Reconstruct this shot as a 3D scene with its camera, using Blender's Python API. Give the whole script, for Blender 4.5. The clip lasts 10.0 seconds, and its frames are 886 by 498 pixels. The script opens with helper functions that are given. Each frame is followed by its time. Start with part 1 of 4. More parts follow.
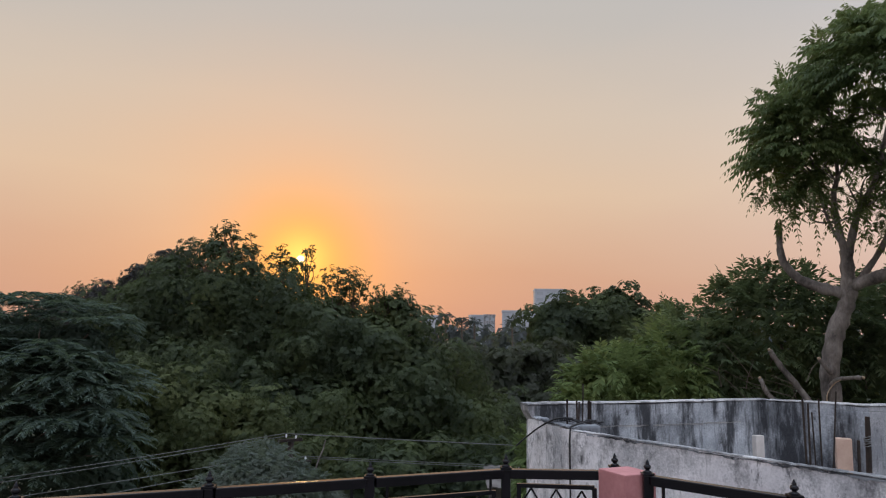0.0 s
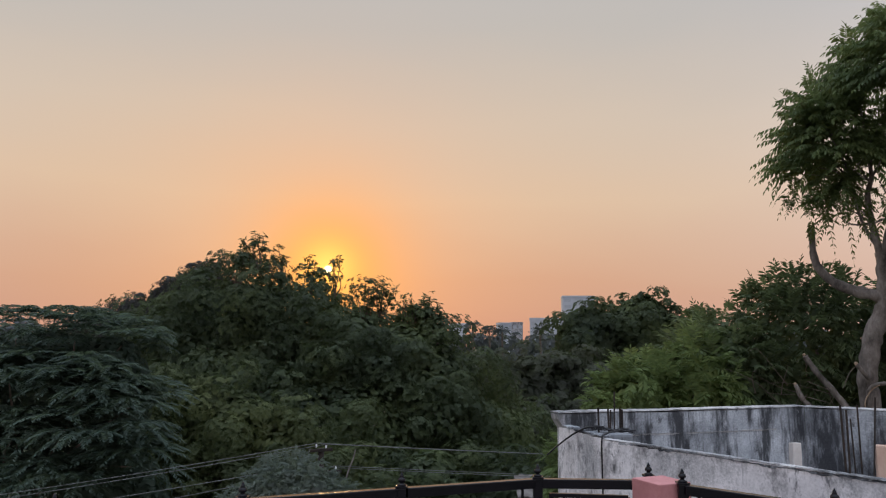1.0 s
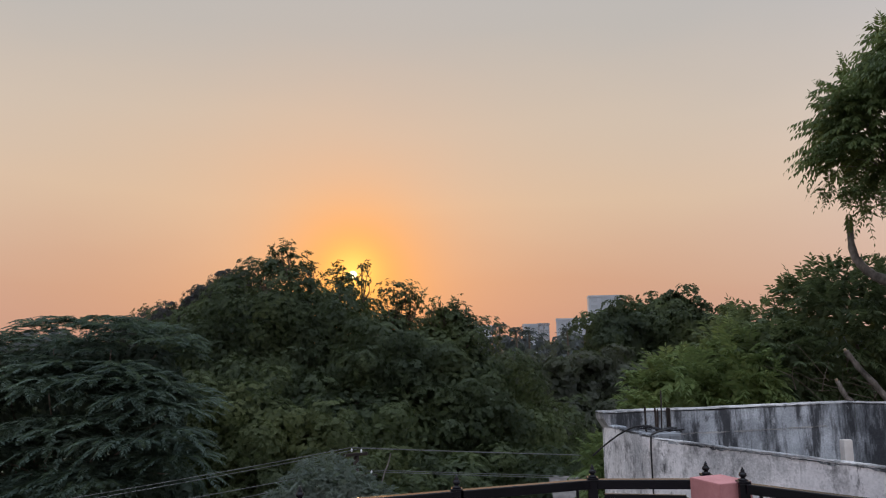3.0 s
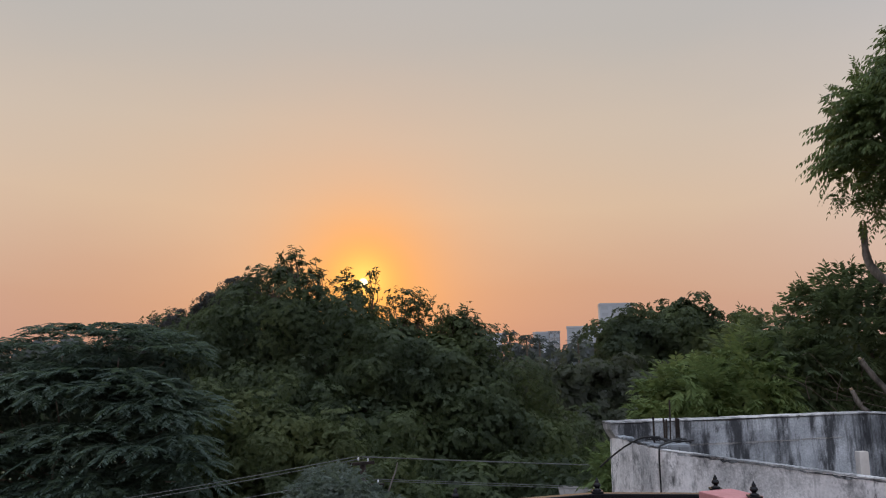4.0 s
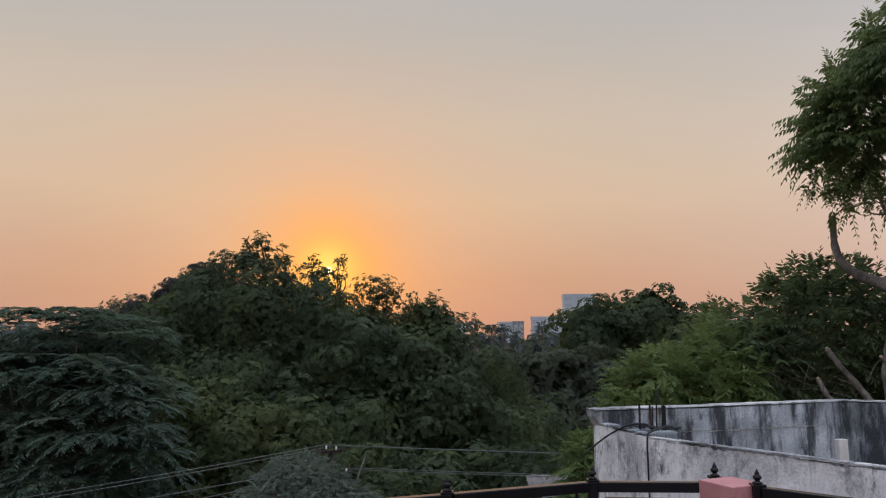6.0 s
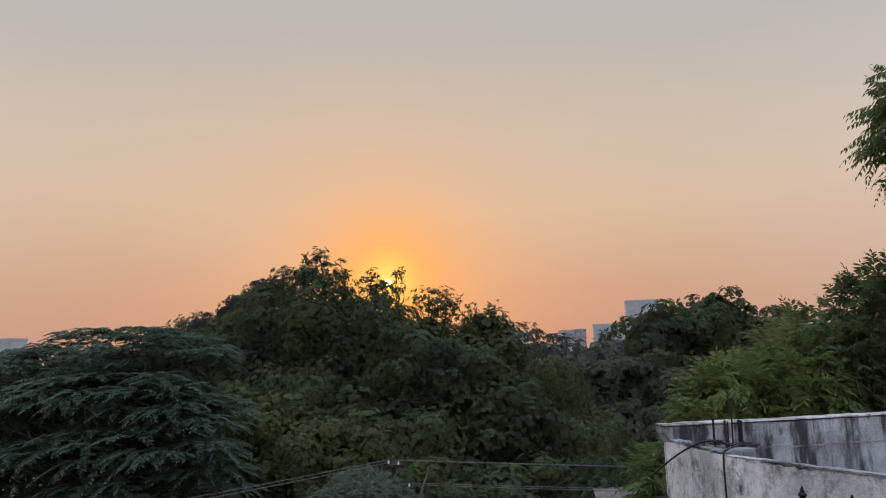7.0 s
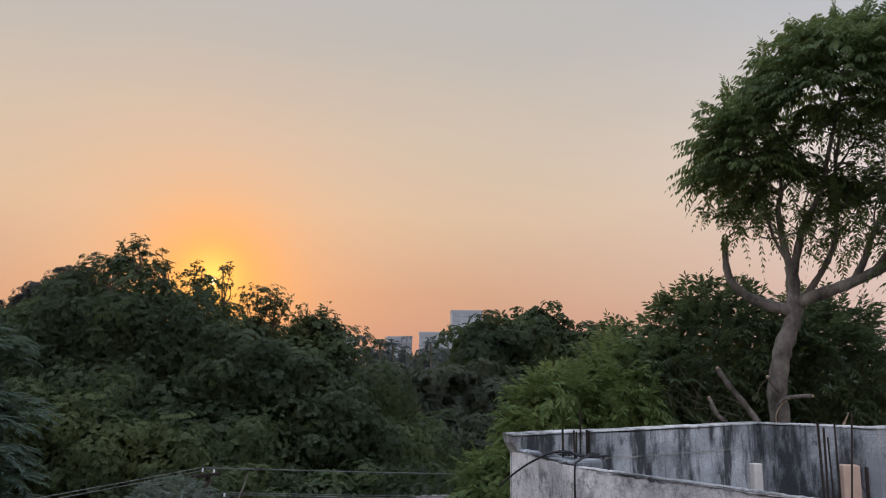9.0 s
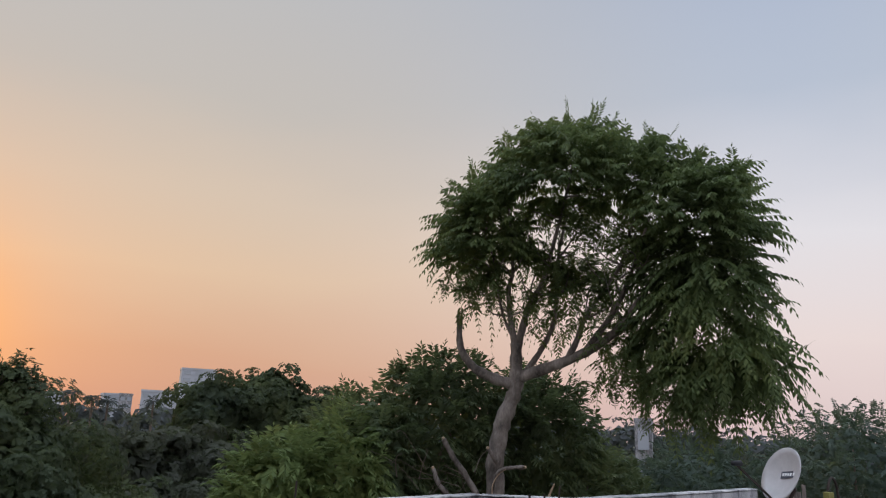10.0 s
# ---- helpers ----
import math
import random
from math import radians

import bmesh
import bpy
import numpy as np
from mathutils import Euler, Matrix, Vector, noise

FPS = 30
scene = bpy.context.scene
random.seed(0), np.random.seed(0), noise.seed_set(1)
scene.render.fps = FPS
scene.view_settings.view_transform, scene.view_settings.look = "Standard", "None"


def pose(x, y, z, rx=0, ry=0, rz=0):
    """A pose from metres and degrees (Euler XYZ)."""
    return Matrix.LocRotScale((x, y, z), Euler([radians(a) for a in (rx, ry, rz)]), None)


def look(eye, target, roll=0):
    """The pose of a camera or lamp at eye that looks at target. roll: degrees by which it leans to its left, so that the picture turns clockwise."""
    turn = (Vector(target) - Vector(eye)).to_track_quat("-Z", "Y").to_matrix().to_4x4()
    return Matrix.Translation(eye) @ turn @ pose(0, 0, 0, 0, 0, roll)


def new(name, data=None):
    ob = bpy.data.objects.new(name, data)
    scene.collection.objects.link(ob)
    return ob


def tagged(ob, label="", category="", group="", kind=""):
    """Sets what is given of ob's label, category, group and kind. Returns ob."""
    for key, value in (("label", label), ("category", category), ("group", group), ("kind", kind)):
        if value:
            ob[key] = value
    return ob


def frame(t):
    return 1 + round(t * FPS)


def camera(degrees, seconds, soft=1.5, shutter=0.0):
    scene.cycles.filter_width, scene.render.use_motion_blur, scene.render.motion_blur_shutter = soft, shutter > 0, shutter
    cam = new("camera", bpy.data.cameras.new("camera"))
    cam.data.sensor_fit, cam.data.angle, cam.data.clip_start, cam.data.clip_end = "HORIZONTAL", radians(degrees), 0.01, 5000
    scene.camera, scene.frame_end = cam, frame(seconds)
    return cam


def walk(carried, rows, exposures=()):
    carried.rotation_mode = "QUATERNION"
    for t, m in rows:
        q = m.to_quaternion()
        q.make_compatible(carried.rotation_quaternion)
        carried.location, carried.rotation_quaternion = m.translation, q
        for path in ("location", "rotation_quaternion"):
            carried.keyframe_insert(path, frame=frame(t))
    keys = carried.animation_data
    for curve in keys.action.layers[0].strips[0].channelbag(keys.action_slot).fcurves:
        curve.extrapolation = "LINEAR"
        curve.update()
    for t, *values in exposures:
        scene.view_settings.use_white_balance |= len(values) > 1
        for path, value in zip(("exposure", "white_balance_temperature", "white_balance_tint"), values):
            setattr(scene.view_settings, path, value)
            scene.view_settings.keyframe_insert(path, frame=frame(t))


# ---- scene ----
cam = camera(63.1, 10.0, soft=1.15)
PATH = [
    (0, (-0.021, -0.205, 8.223), (-0.021, 1.78, 8.466), 1.0),
    (0.5, (-0.021, -0.195, 8.224), (-0.052, 1.788, 8.477), 0.7),
    (1, (-0.03, -0.204, 8.227), (-0.103, 1.777, 8.492), 0.4),
    (1.5, (-0.058, -0.209, 8.23), (-0.166, 1.769, 8.505), 0.1),
    (2, (-0.097, -0.214, 8.229), (-0.221, 1.762, 8.506), -0.2),
    (2.2, (-0.116, -0.223, 8.231), (-0.242, 1.754, 8.506), -0.4),
    (3.3, (-0.166, -0.161, 8.216), (-0.312, 1.815, 8.489), -0.8),
    (3.5, (-0.162, -0.142, 8.217), (-0.316, 1.833, 8.494), -0.8),
    (4, (-0.112, -0.063, 8.221), (-0.279, 1.908, 8.515), -0.6),
    (4.5, (-0.065, -0.014, 8.216), (-0.211, 1.956, 8.526), -0.2),
    (5, (-0.089, 0.012, 8.214), (-0.18, 1.985, 8.525), 0.2),
    (5.2, (-0.123, 0.035, 8.212), (-0.191, 2.009, 8.523), 0.4),
    (6.3, (-0.292, 0.197, 8.180), (-0.384, 2.179, 8.435), -0.8),
    (6.5, (-0.297, 0.235, 8.186), (-0.452, 2.211, 8.451), -1.3),
    (7, (-0.243, 0.335, 8.223), (-0.475, 2.3, 8.518), -1.4),
    (7.5, (-0.244, 0.434, 8.223), (-0.43, 2.406, 8.502), -0.2),
    (8, (-0.39, 0.543, 8.221), (-0.497, 2.525, 8.47), 0.6),
    (8.5, (-0.46, 0.661, 8.196), (-0.441, 2.646, 8.434), 0.4),
    (9, (-0.405, 0.794, 8.199), (-0.176, 2.757, 8.504), 0.5),
    (9.5, (-0.299, 0.929, 8.208), (0.222, 2.815, 8.622), 1.4),
    (10, (-0.226, 1.112, 8.194), (0.643, 2.844, 8.688), 2.3),
]
walk(cam, [(t, look(eye, target, roll)) for t, eye, target, roll in PATH],
     exposures=[(0, 0.1), (1.0, 0.08), (2.0, 0.04), (3.5, 0.03), (4.0, 0.0), (8.0, 0.0), (9.0, 0.07), (9.5, 0.08), (10, 0.11)])

# ---- light: a hazy sunset, sun just behind the tree tops ----
SUN = Vector((-0.1932, 0.9759, 0.1015)).normalized()


def lin(r, g, b):
    return tuple((c / 255 / 12.92) if c < 10 else ((c / 255 + 0.055) / 1.055) ** 2.4 for c in (r, g, b)) + (1.0,)


def nod(nt, kind, **vals):
    n = nt.nodes.new(kind)
    for k, v in vals.items():
        n.inputs[int(k[1:]) if k[0] == "i" and k[1:].isdigit() else k].default_value = v
    return n


def mathn(nt, op, a, b=0.5, c=0.5, clamp=False):
    n = nt.nodes.new("ShaderNodeMath")
    n.operation, n.use_clamp = op, clamp
    for i, v in enumerate((a, b, c)):
        if isinstance(v, (int, float)):
            n.inputs[i].default_value = v
        else:
            nt.links.new(v, n.inputs[i])
    return n.outputs[0]


def ramp(nt, fac, stops, ease="LINEAR"):
    n = nt.nodes.new("ShaderNodeValToRGB")
    n.color_ramp.interpolation = ease
    el = n.color_ramp.elements
    while len(el) < len(stops):
        el.new(0.5)
    for e, (p, col) in zip(el, stops):
        e.position, e.color = p, col
    nt.links.new(fac, n.inputs[0])
    return n.outputs[0]


def mixc(nt, fac, a, b, blend="MIX"):
    n = nt.nodes.new("ShaderNodeMix")
    n.data_type, n.blend_type = "RGBA", blend
    for i, v in ((0, fac), (6, a), (7, b)):
        if isinstance(v, (int, float, tuple)):
            n.inputs[i].default_value = v
        else:
            nt.links.new(v, n.inputs[i])
    return n.outputs[2]


def make_world():
    w = bpy.data.worlds.new("evening_sky")
    scene.world = w
    w.use_nodes = True
    nt = w.node_tree
    nt.nodes.clear()
    tc = nt.nodes.new("ShaderNodeTexCoord")
    sep = nt.nodes.new("ShaderNodeSeparateXYZ")
    nt.links.new(tc.outputs["Generated"], sep.inputs[0])
    x, y, z = sep.outputs
    # slow unevenness of the haze
    nz = nod(nt, "ShaderNodeTexNoise", Scale=2.2, Detail=3.0, Roughness=0.5)
    mp = nod(nt, "ShaderNodeMapping")
    mp.inputs["Scale"].default_value = (1, 1, 3)
    nt.links.new(tc.outputs["Generated"], mp.inputs[0])
    nt.links.new(mp.outputs[0], nz.inputs["Vector"])
    wob = mathn(nt, "MULTIPLY_ADD", nz.outputs[0], 0.1, -0.05)
    zz = mathn(nt, "ADD", z, wob)
    hx, hy = SUN.x / math.hypot(SUN.x, SUN.y), SUN.y / math.hypot(SUN.x, SUN.y)
    flat = mathn(nt, "SQRT", mathn(nt, "ADD", mathn(nt, "MULTIPLY", x, x), mathn(nt, "MULTIPLY_ADD", y, y, 1e-5)))
    side = mathn(nt, "DIVIDE", mathn(nt, "ADD", mathn(nt, "MULTIPLY", x, hx), mathn(nt, "MULTIPLY", y, hy)), flat)
    side = mathn(nt, "ADD", side, wob)
    zenith = [(0.78, (1.15, 1.28, 1.52, 1)), (1.0, (2.25, 2.55, 3.1, 1))]
    warm = ramp(nt, zz, [(0.0, lin(200, 149, 128)), (0.08, lin(205, 159, 133)), (0.2, lin(215, 186, 159)),
                         (0.3, lin(207, 189, 171)), (0.42, lin(190, 184, 178)), (0.6, lin(182, 184, 188))] + zenith)
    cool = ramp(nt, zz, [(0.0, lin(213, 190, 190)), (0.12, lin(227, 212, 210)), (0.25, lin(221, 218, 223)),
                         (0.42, lin(180, 189, 205)), (0.6, lin(166, 178, 201))] + zenith)
    turn = nt.nodes.new("ShaderNodeMapRange")
    turn.interpolation_type = "SMOOTHSTEP"
    turn.inputs["From Min"].default_value, turn.inputs["From Max"].default_value = 0.38, 1.0
    nt.links.new(side, turn.inputs["Value"])
    base = mixc(nt, turn.outputs[0], cool, warm)
    dot = nod(nt, "ShaderNodeVectorMath")
    dot.operation = "DOT_PRODUCT"
    nt.links.new(tc.outputs["Generated"], dot.inputs[0])
    dot.inputs[1].default_value = SUN
    d = mathn(nt, "MAXIMUM", dot.outputs["Value"], 0.0)
    wide = mathn(nt, "MULTIPLY", mathn(nt, "POWER", d, 45.0), 0.36)
    near = mathn(nt, "MULTIPLY", mathn(nt, "POWER", d, 230.0), 0.85)
    tight = mathn(nt, "POWER", d, 1800.0)
    base = mixc(nt, wide, base, lin(238, 160, 112))
    base = mixc(nt, near, base, lin(255, 166, 74))
    base = mixc(nt, tight, base, (1.5, 0.75, 0.16, 1.0))
    disc = nt.nodes.new("ShaderNodeMapRange")
    disc.interpolation_type = "SMOOTHSTEP"
    disc.inputs["From Min"].default_value, disc.inputs["From Max"].default_value = math.cos(radians(0.38)), math.cos(radians(0.12))
    nt.links.new(dot.outputs["Value"], disc.inputs["Value"])
    base = mixc(nt, disc.outputs[0], base, (6.0, 4.6, 2.2, 1.0))
    sky = nt.nodes.new("ShaderNodeTexSky")
    sky.sky_type, sky.sun_disc = "NISHITA", False
    sky.sun_elevation, sky.sun_rotation = math.asin(SUN.z), math.atan2(SUN.x, SUN.y)
    sky.air_density, sky.dust_density = 1.5, 3.0
    bg1, bg2, add = nod(nt, "ShaderNodeBackground", Strength=0.97), nod(nt, "ShaderNodeBackground", Strength=0.004), nt.nodes.new("ShaderNodeAddShader")
    nt.links.new(base, bg1.inputs[0])
    nt.links.new(sky.outputs[0], bg2.inputs[0])
    nt.links.new(bg1.outputs[0], add.inputs[0])
    nt.links.new(bg2.outputs[0], add.inputs[1])
    out = nt.nodes.new("ShaderNodeOutputWorld")
    nt.links.new(add.outputs[0], out.inputs[0])


make_world()
sun = new("sun", bpy.data.lights.new("sun", "SUN"))
sun.data.energy, sun.data.angle, sun.data.color = 0.5, radians(2.5), (1.0, 0.62, 0.3)
sun.matrix_world = look((0, 0, 40), Vector((0, 0, 40)) - SUN)


# ---- materials ----
def material(name, stops, scale=4.0, rough=0.8, bump=0.2, stretch=(1, 1, 1), detail=6.0, metallic=0.0, fine=40.0, island=0.0, spec=0.3):
    """Colour from two scales of noise through the stops, with fine relief."""
    m = bpy.data.materials.new(name)
    m.use_nodes = True
    nt = m.node_tree
    b = nt.nodes["Principled BSDF"]
    tc = nt.nodes.new("ShaderNodeTexCoord")
    mp = nod(nt, "ShaderNodeMapping", Scale=stretch)
    nt.links.new(tc.outputs["Object"], mp.inputs[0])
    n1 = nod(nt, "ShaderNodeTexNoise", Scale=scale, Detail=detail, Roughness=0.62)
    n2 = nod(nt, "ShaderNodeTexNoise", Scale=fine, Detail=4.0, Roughness=0.6)
    for n in (n1, n2):
        nt.links.new(mp.outputs[0], n.inputs["Vector"])
    f = mathn(nt, "MULTIPLY_ADD", n2.outputs[0], 0.35, mathn(nt, "MULTIPLY_ADD", n1.outputs[0], 1.3, -0.33))
    if island:
        g = nt.nodes.new("ShaderNodeNewGeometry")
        f = mathn(nt, "ADD", f, mathn(nt, "MULTIPLY_ADD", g.outputs["Random Per Island"], island, -island / 2))
    nt.links.new(ramp(nt, f, stops), b.inputs["Base Color"])
    b.inputs["Roughness"].default_value, b.inputs["Metallic"].default_value = rough, metallic
    b.inputs["Specular IOR Level"].default_value = spec
    if bump:
        bp = nod(nt, "ShaderNodeBump", Strength=bump, Distance=0.01)
        nt.links.new(f, bp.inputs["Height"])
        nt.links.new(bp.outputs[0], b.inputs["Normal"])
    return m


def leaf_material(name, dark, mid, light, patch=0.35, through_light=0.42):
    """Leaves differ one by one, and in patches; part of the light goes through."""
    m = bpy.data.materials.new(name)
    m.use_nodes = True
    nt = m.node_tree
    b = nt.nodes["Principled BSDF"]
    tc = nt.nodes.new("ShaderNodeTexCoord")
    n1 = nod(nt, "ShaderNodeTexNoise", Scale=patch, Detail=3.0)
    nt.links.new(tc.outputs["Object"], n1.inputs["Vector"])
    g = nt.nodes.new("ShaderNodeNewGeometry")
    f = mathn(nt, "MULTIPLY_ADD", g.outputs["Random Per Island"], 0.3, mathn(nt, "MULTIPLY_ADD", n1.outputs[0], 1.7, -0.5))
    col = ramp(nt, f, [(0.05, (*dark, 1)), (0.5, (*mid, 1)), (0.95, (*light, 1))])
    nt.links.new(col, b.inputs["Base Color"])
    b.inputs["Roughness"].default_value, b.inputs["Specular IOR Level"].default_value = 0.62, 0.15
    t = nt.nodes.new("ShaderNodeBsdfTranslucent")
    nt.links.new(mixc(nt, 0.5, col, (0.13, 0.17, 0.06, 1)), t.inputs[0])
    mx = nt.nodes.new("ShaderNodeMixShader")
    mx.inputs[0].default_value = through_light
    nt.links.new(b.outputs[0], mx.inputs[1])
    nt.links.new(t.outputs[0], mx.inputs[2])
    nt.links.new(mx.outputs[0], nt.nodes["Material Output"].inputs[0])
    return m


def grey(v, r=1.0, g=1.0, b=1.0):
    return (v * r, v * g, v * b, 1)


BARK = material("bark", [(0.2, (0.05, 0.04, 0.03, 1)), (0.55, (0.16, 0.125, 0.1, 1)), (0.9, (0.3, 0.25, 0.21, 1))], scale=3, stretch=(1, 1, 0.4), bump=0.6, fine=30)
BARK_GREY = material("pale_bark", [(0.25, (0.055, 0.047, 0.042, 1)), (0.5, (0.18, 0.152, 0.135, 1)), (0.8, (0.36, 0.315, 0.285, 1))], scale=3.5, stretch=(1, 1, 0.5), bump=0.6, fine=26)
CUTWOOD = material("cut_wood", [(0.2, (0.3, 0.2, 0.13, 1)), (0.9, (0.55, 0.42, 0.3, 1))], scale=9, bump=0.3)
GROUND = material("ground", [(0.2, (0.035, 0.045, 0.02, 1)), (0.5, (0.08, 0.08, 0.045, 1)), (0.9, (0.16, 0.13, 0.09, 1))], scale=0.15, fine=3, bump=0.3)
LEAF_DARK = leaf_material("leaf_dark", (0.037, 0.05, 0.035), (0.07, 0.09, 0.049), (0.125, 0.15, 0.062))
LEAF_OLIVE = leaf_material("leaf_olive", (0.045, 0.058, 0.036), (0.088, 0.108, 0.05), (0.155, 0.17, 0.066))
LEAF_BLUE = leaf_material("leaf_blue", (0.045, 0.065, 0.058), (0.076, 0.106, 0.087), (0.12, 0.153, 0.12))
LEAF_NEAR = leaf_material("leaf_near", (0.07, 0.096, 0.05), (0.12, 0.162, 0.066), (0.21, 0.25, 0.088), patch=0.6, through_light=0.5)
LEAF_FRESH = leaf_material("leaf_fresh", (0.068, 0.098, 0.04), (0.14, 0.19, 0.066), (0.25, 0.285, 0.09), patch=0.5, through_light=0.42)
LEAF_BUSH = leaf_material("leaf_bush", (0.05, 0.067, 0.04), (0.086, 0.114, 0.058), (0.155, 0.185, 0.08), patch=0.6, through_light=0.42)
LEAF_MID = leaf_material("leaf_mid", (0.048, 0.05, 0.042), (0.074, 0.08, 0.058), (0.112, 0.12, 0.08))
LEAF_GREY = leaf_material("leaf_grey", (0.0832, 0.104, 0.0915), (0.146, 0.172, 0.146), (0.229, 0.25, 0.22), patch=1.0)
LEAF_DRY = leaf_material("leaf_dry", (0.0416, 0.0374, 0.0415), (0.0676, 0.0603, 0.0659), (0.104, 0.0936, 0.0976))
# blue-grey lift of distance haze painted into the leaf colour
LEAF_FAR_HAZED = leaf_material("leaf_far_hazed", (0.0624, 0.0686, 0.0756), (0.0936, 0.101, 0.11), (0.13, 0.137, 0.144), patch=0.08)
BLACK = material("black_paint", [(0.2, (0.003, 0.003, 0.005, 1)), (0.9, (0.009, 0.008, 0.012, 1))], scale=8, rough=0.22, bump=0.02, spec=0.3)
PINK = material("pink_paint", [(0.2, (0.37, 0.15, 0.15, 1)), (0.55, (0.48, 0.21, 0.21, 1)), (0.9, (0.56, 0.28, 0.275, 1))], scale=6, rough=0.7, bump=0.12)
IRON = material("rusty_iron", [(0.2, (0.012, 0.01, 0.01, 1)), (0.9, (0.06, 0.04, 0.03, 1))], scale=12, rough=0.8)
CABLE = material("black_cable", [(0.2, (0.01, 0.01, 0.012, 1)), (0.9, (0.03, 0.03, 0.033, 1))], scale=9, rough=0.6, bump=0)
WIRE = material("aluminium_wire", [(0.2, grey(0.1)), (0.9, grey(0.22))], scale=3, rough=0.5, bump=0, metallic=0.3)
PORCELAIN = material("porcelain", [(0.2, grey(0.7)), (0.9, grey(0.85))], scale=9, rough=0.25, bump=0)
TILE_FLOOR = material("terrace_floor", [(0.2, (0.1, 0.085, 0.08, 1)), (0.9, (0.2, 0.17, 0.16, 1))], scale=3, rough=0.8)
PLASTER_OWN = material("house_plaster", [(0.2, (0.5, 0.4, 0.36, 1)), (0.9, (0.7, 0.58, 0.52, 1))], scale=2)
# haze is in these colours: bluish walls, panes paled close to the wall tone
FAR_WALL_HAZED = material("far_plaster_hazed", [(0.2, grey(0.45, 0.96, 1, 1.1)), (0.9, grey(0.58, 0.96, 1, 1.1))], scale=0.08, fine=0.6, bump=0)
FAR_GLASS_HAZED = material("far_window_hazed", [(0.2, grey(0.41, 0.95, 1, 1.1)), (0.9, grey(0.51, 0.95, 1, 1.1))], scale=0.2, rough=0.2, bump=0)
DISH_PAINT = material("dish_paint", [(0.2, grey(0.36, 1.0, 0.96, 0.97)), (0.9, grey(0.5, 1.0, 0.96, 0.97))], scale=3, rough=0.5, bump=0.03)
PLAQUE = material("dark_plaque", [(0.2, grey(0.06, 0.9, 0.95, 1.2)), (0.9, grey(0.11, 0.9, 0.95, 1.2))], scale=9, bump=0)
WHITE_INK = material("white_ink", [(0.2, grey(0.65)), (0.9, grey(0.75))], scale=9, bump=0)


def weathered(name, stain, base_lo, base_hi, streak=1.0, run=1.0):
    """Old plaster or concrete: blotches, dark mould that runs down in streaks, fine grain."""
    m = bpy.data.materials.new(name)
    m.use_nodes = True
    nt = m.node_tree
    b = nt.nodes["Principled BSDF"]
    tc = nt.nodes.new("ShaderNodeTexCoord")

    def noi(scale, stretch, detail=6.0, rough=0.6):
        mp = nod(nt, "ShaderNodeMapping", Scale=stretch)
        nt.links.new(tc.outputs["Object"], mp.inputs[0])
        n = nod(nt, "ShaderNodeTexNoise", Scale=scale, Detail=detail, Roughness=rough)
        nt.links.new(mp.outputs[0], n.inputs["Vector"])
        return n.outputs[0]
    blot, runs, thin, fine, spots = noi(3.0, (1, 1, 1), 8.0, 0.65), noi(4.6, (1, 1, 0.24 * run), 8.0, 0.66), noi(22, (1, 1, 0.09 * run), 6.0, 0.65), noi(70, (1, 1, 1)), noi(9, (1, 1, 0.55), 10.0, 0.72)
    big = noi(1.1, (1, 1, 0.7), 8.0, 0.68)
    col = ramp(nt, blot, [(0.36, base_lo), (0.62, base_hi)])
    # grey film, in patches with frayed edges
    film = mathn(nt, "MULTIPLY_ADD", mathn(nt, "MULTIPLY_ADD", fine, 0.16, big), 7.0, -4.35 + stain * 1.3, True)
    col = mixc(nt, mathn(nt, "MULTIPLY", film, 0.72), col, (0.14, 0.15, 0.165, 1))
    # broad runs of black mould, and thin ones
    s = mathn(nt, "MULTIPLY_ADD", mathn(nt, "MULTIPLY_ADD", thin, 0.2, mathn(nt, "MULTIPLY_ADD", fine, 0.06, runs)), 7.5, -5.35 + stain * 1.5, True)
    col = mixc(nt, mathn(nt, "MULTIPLY", s, 0.92 * streak), col, (0.02, 0.021, 0.026, 1))
    t2 = mathn(nt, "MULTIPLY", mathn(nt, "MULTIPLY_ADD", thin, 7.0, -3.9, True), mathn(nt, "MULTIPLY_ADD", blot, 4.0, -1.6 + stain * 0.5, True))
    col = mixc(nt, mathn(nt, "MULTIPLY", t2, 0.7 * streak), col, (0.045, 0.047, 0.055, 1))
    # flaked spots, dark and pale
    p = mathn(nt, "MULTIPLY_ADD", spots, 14.0, -8.15, True)
    col = mixc(nt, mathn(nt, "MULTIPLY", p, 0.75), col, (0.05, 0.05, 0.055, 1))
    p2 = mathn(nt, "MULTIPLY_ADD", spots, -14.0, 5.2, True)
    col = mixc(nt, mathn(nt, "MULTIPLY", p2, 0.6), col, (0.6, 0.6, 0.62, 1))
    col = mixc(nt, mathn(nt, "MULTIPLY", mathn(nt, "MULTIPLY_ADD", fine, 3.0, -1.2, True), 0.25), col, grey(0.15))
    nt.links.new(col, b.inputs["Base Color"])
    b.inputs["Roughness"].default_value, b.inputs["Specular IOR Level"].default_value = 0.9, 0.2
    bp = nod(nt, "ShaderNodeBump", Strength=0.35, Distance=0.012)
    nt.links.new(mathn(nt, "ADD", mathn(nt, "MULTIPLY", spots, 0.6), mathn(nt, "MULTIPLY", fine, 0.4)), bp.inputs["Height"])
    nt.links.new(bp.outputs[0], b.inputs["Normal"])
    return m


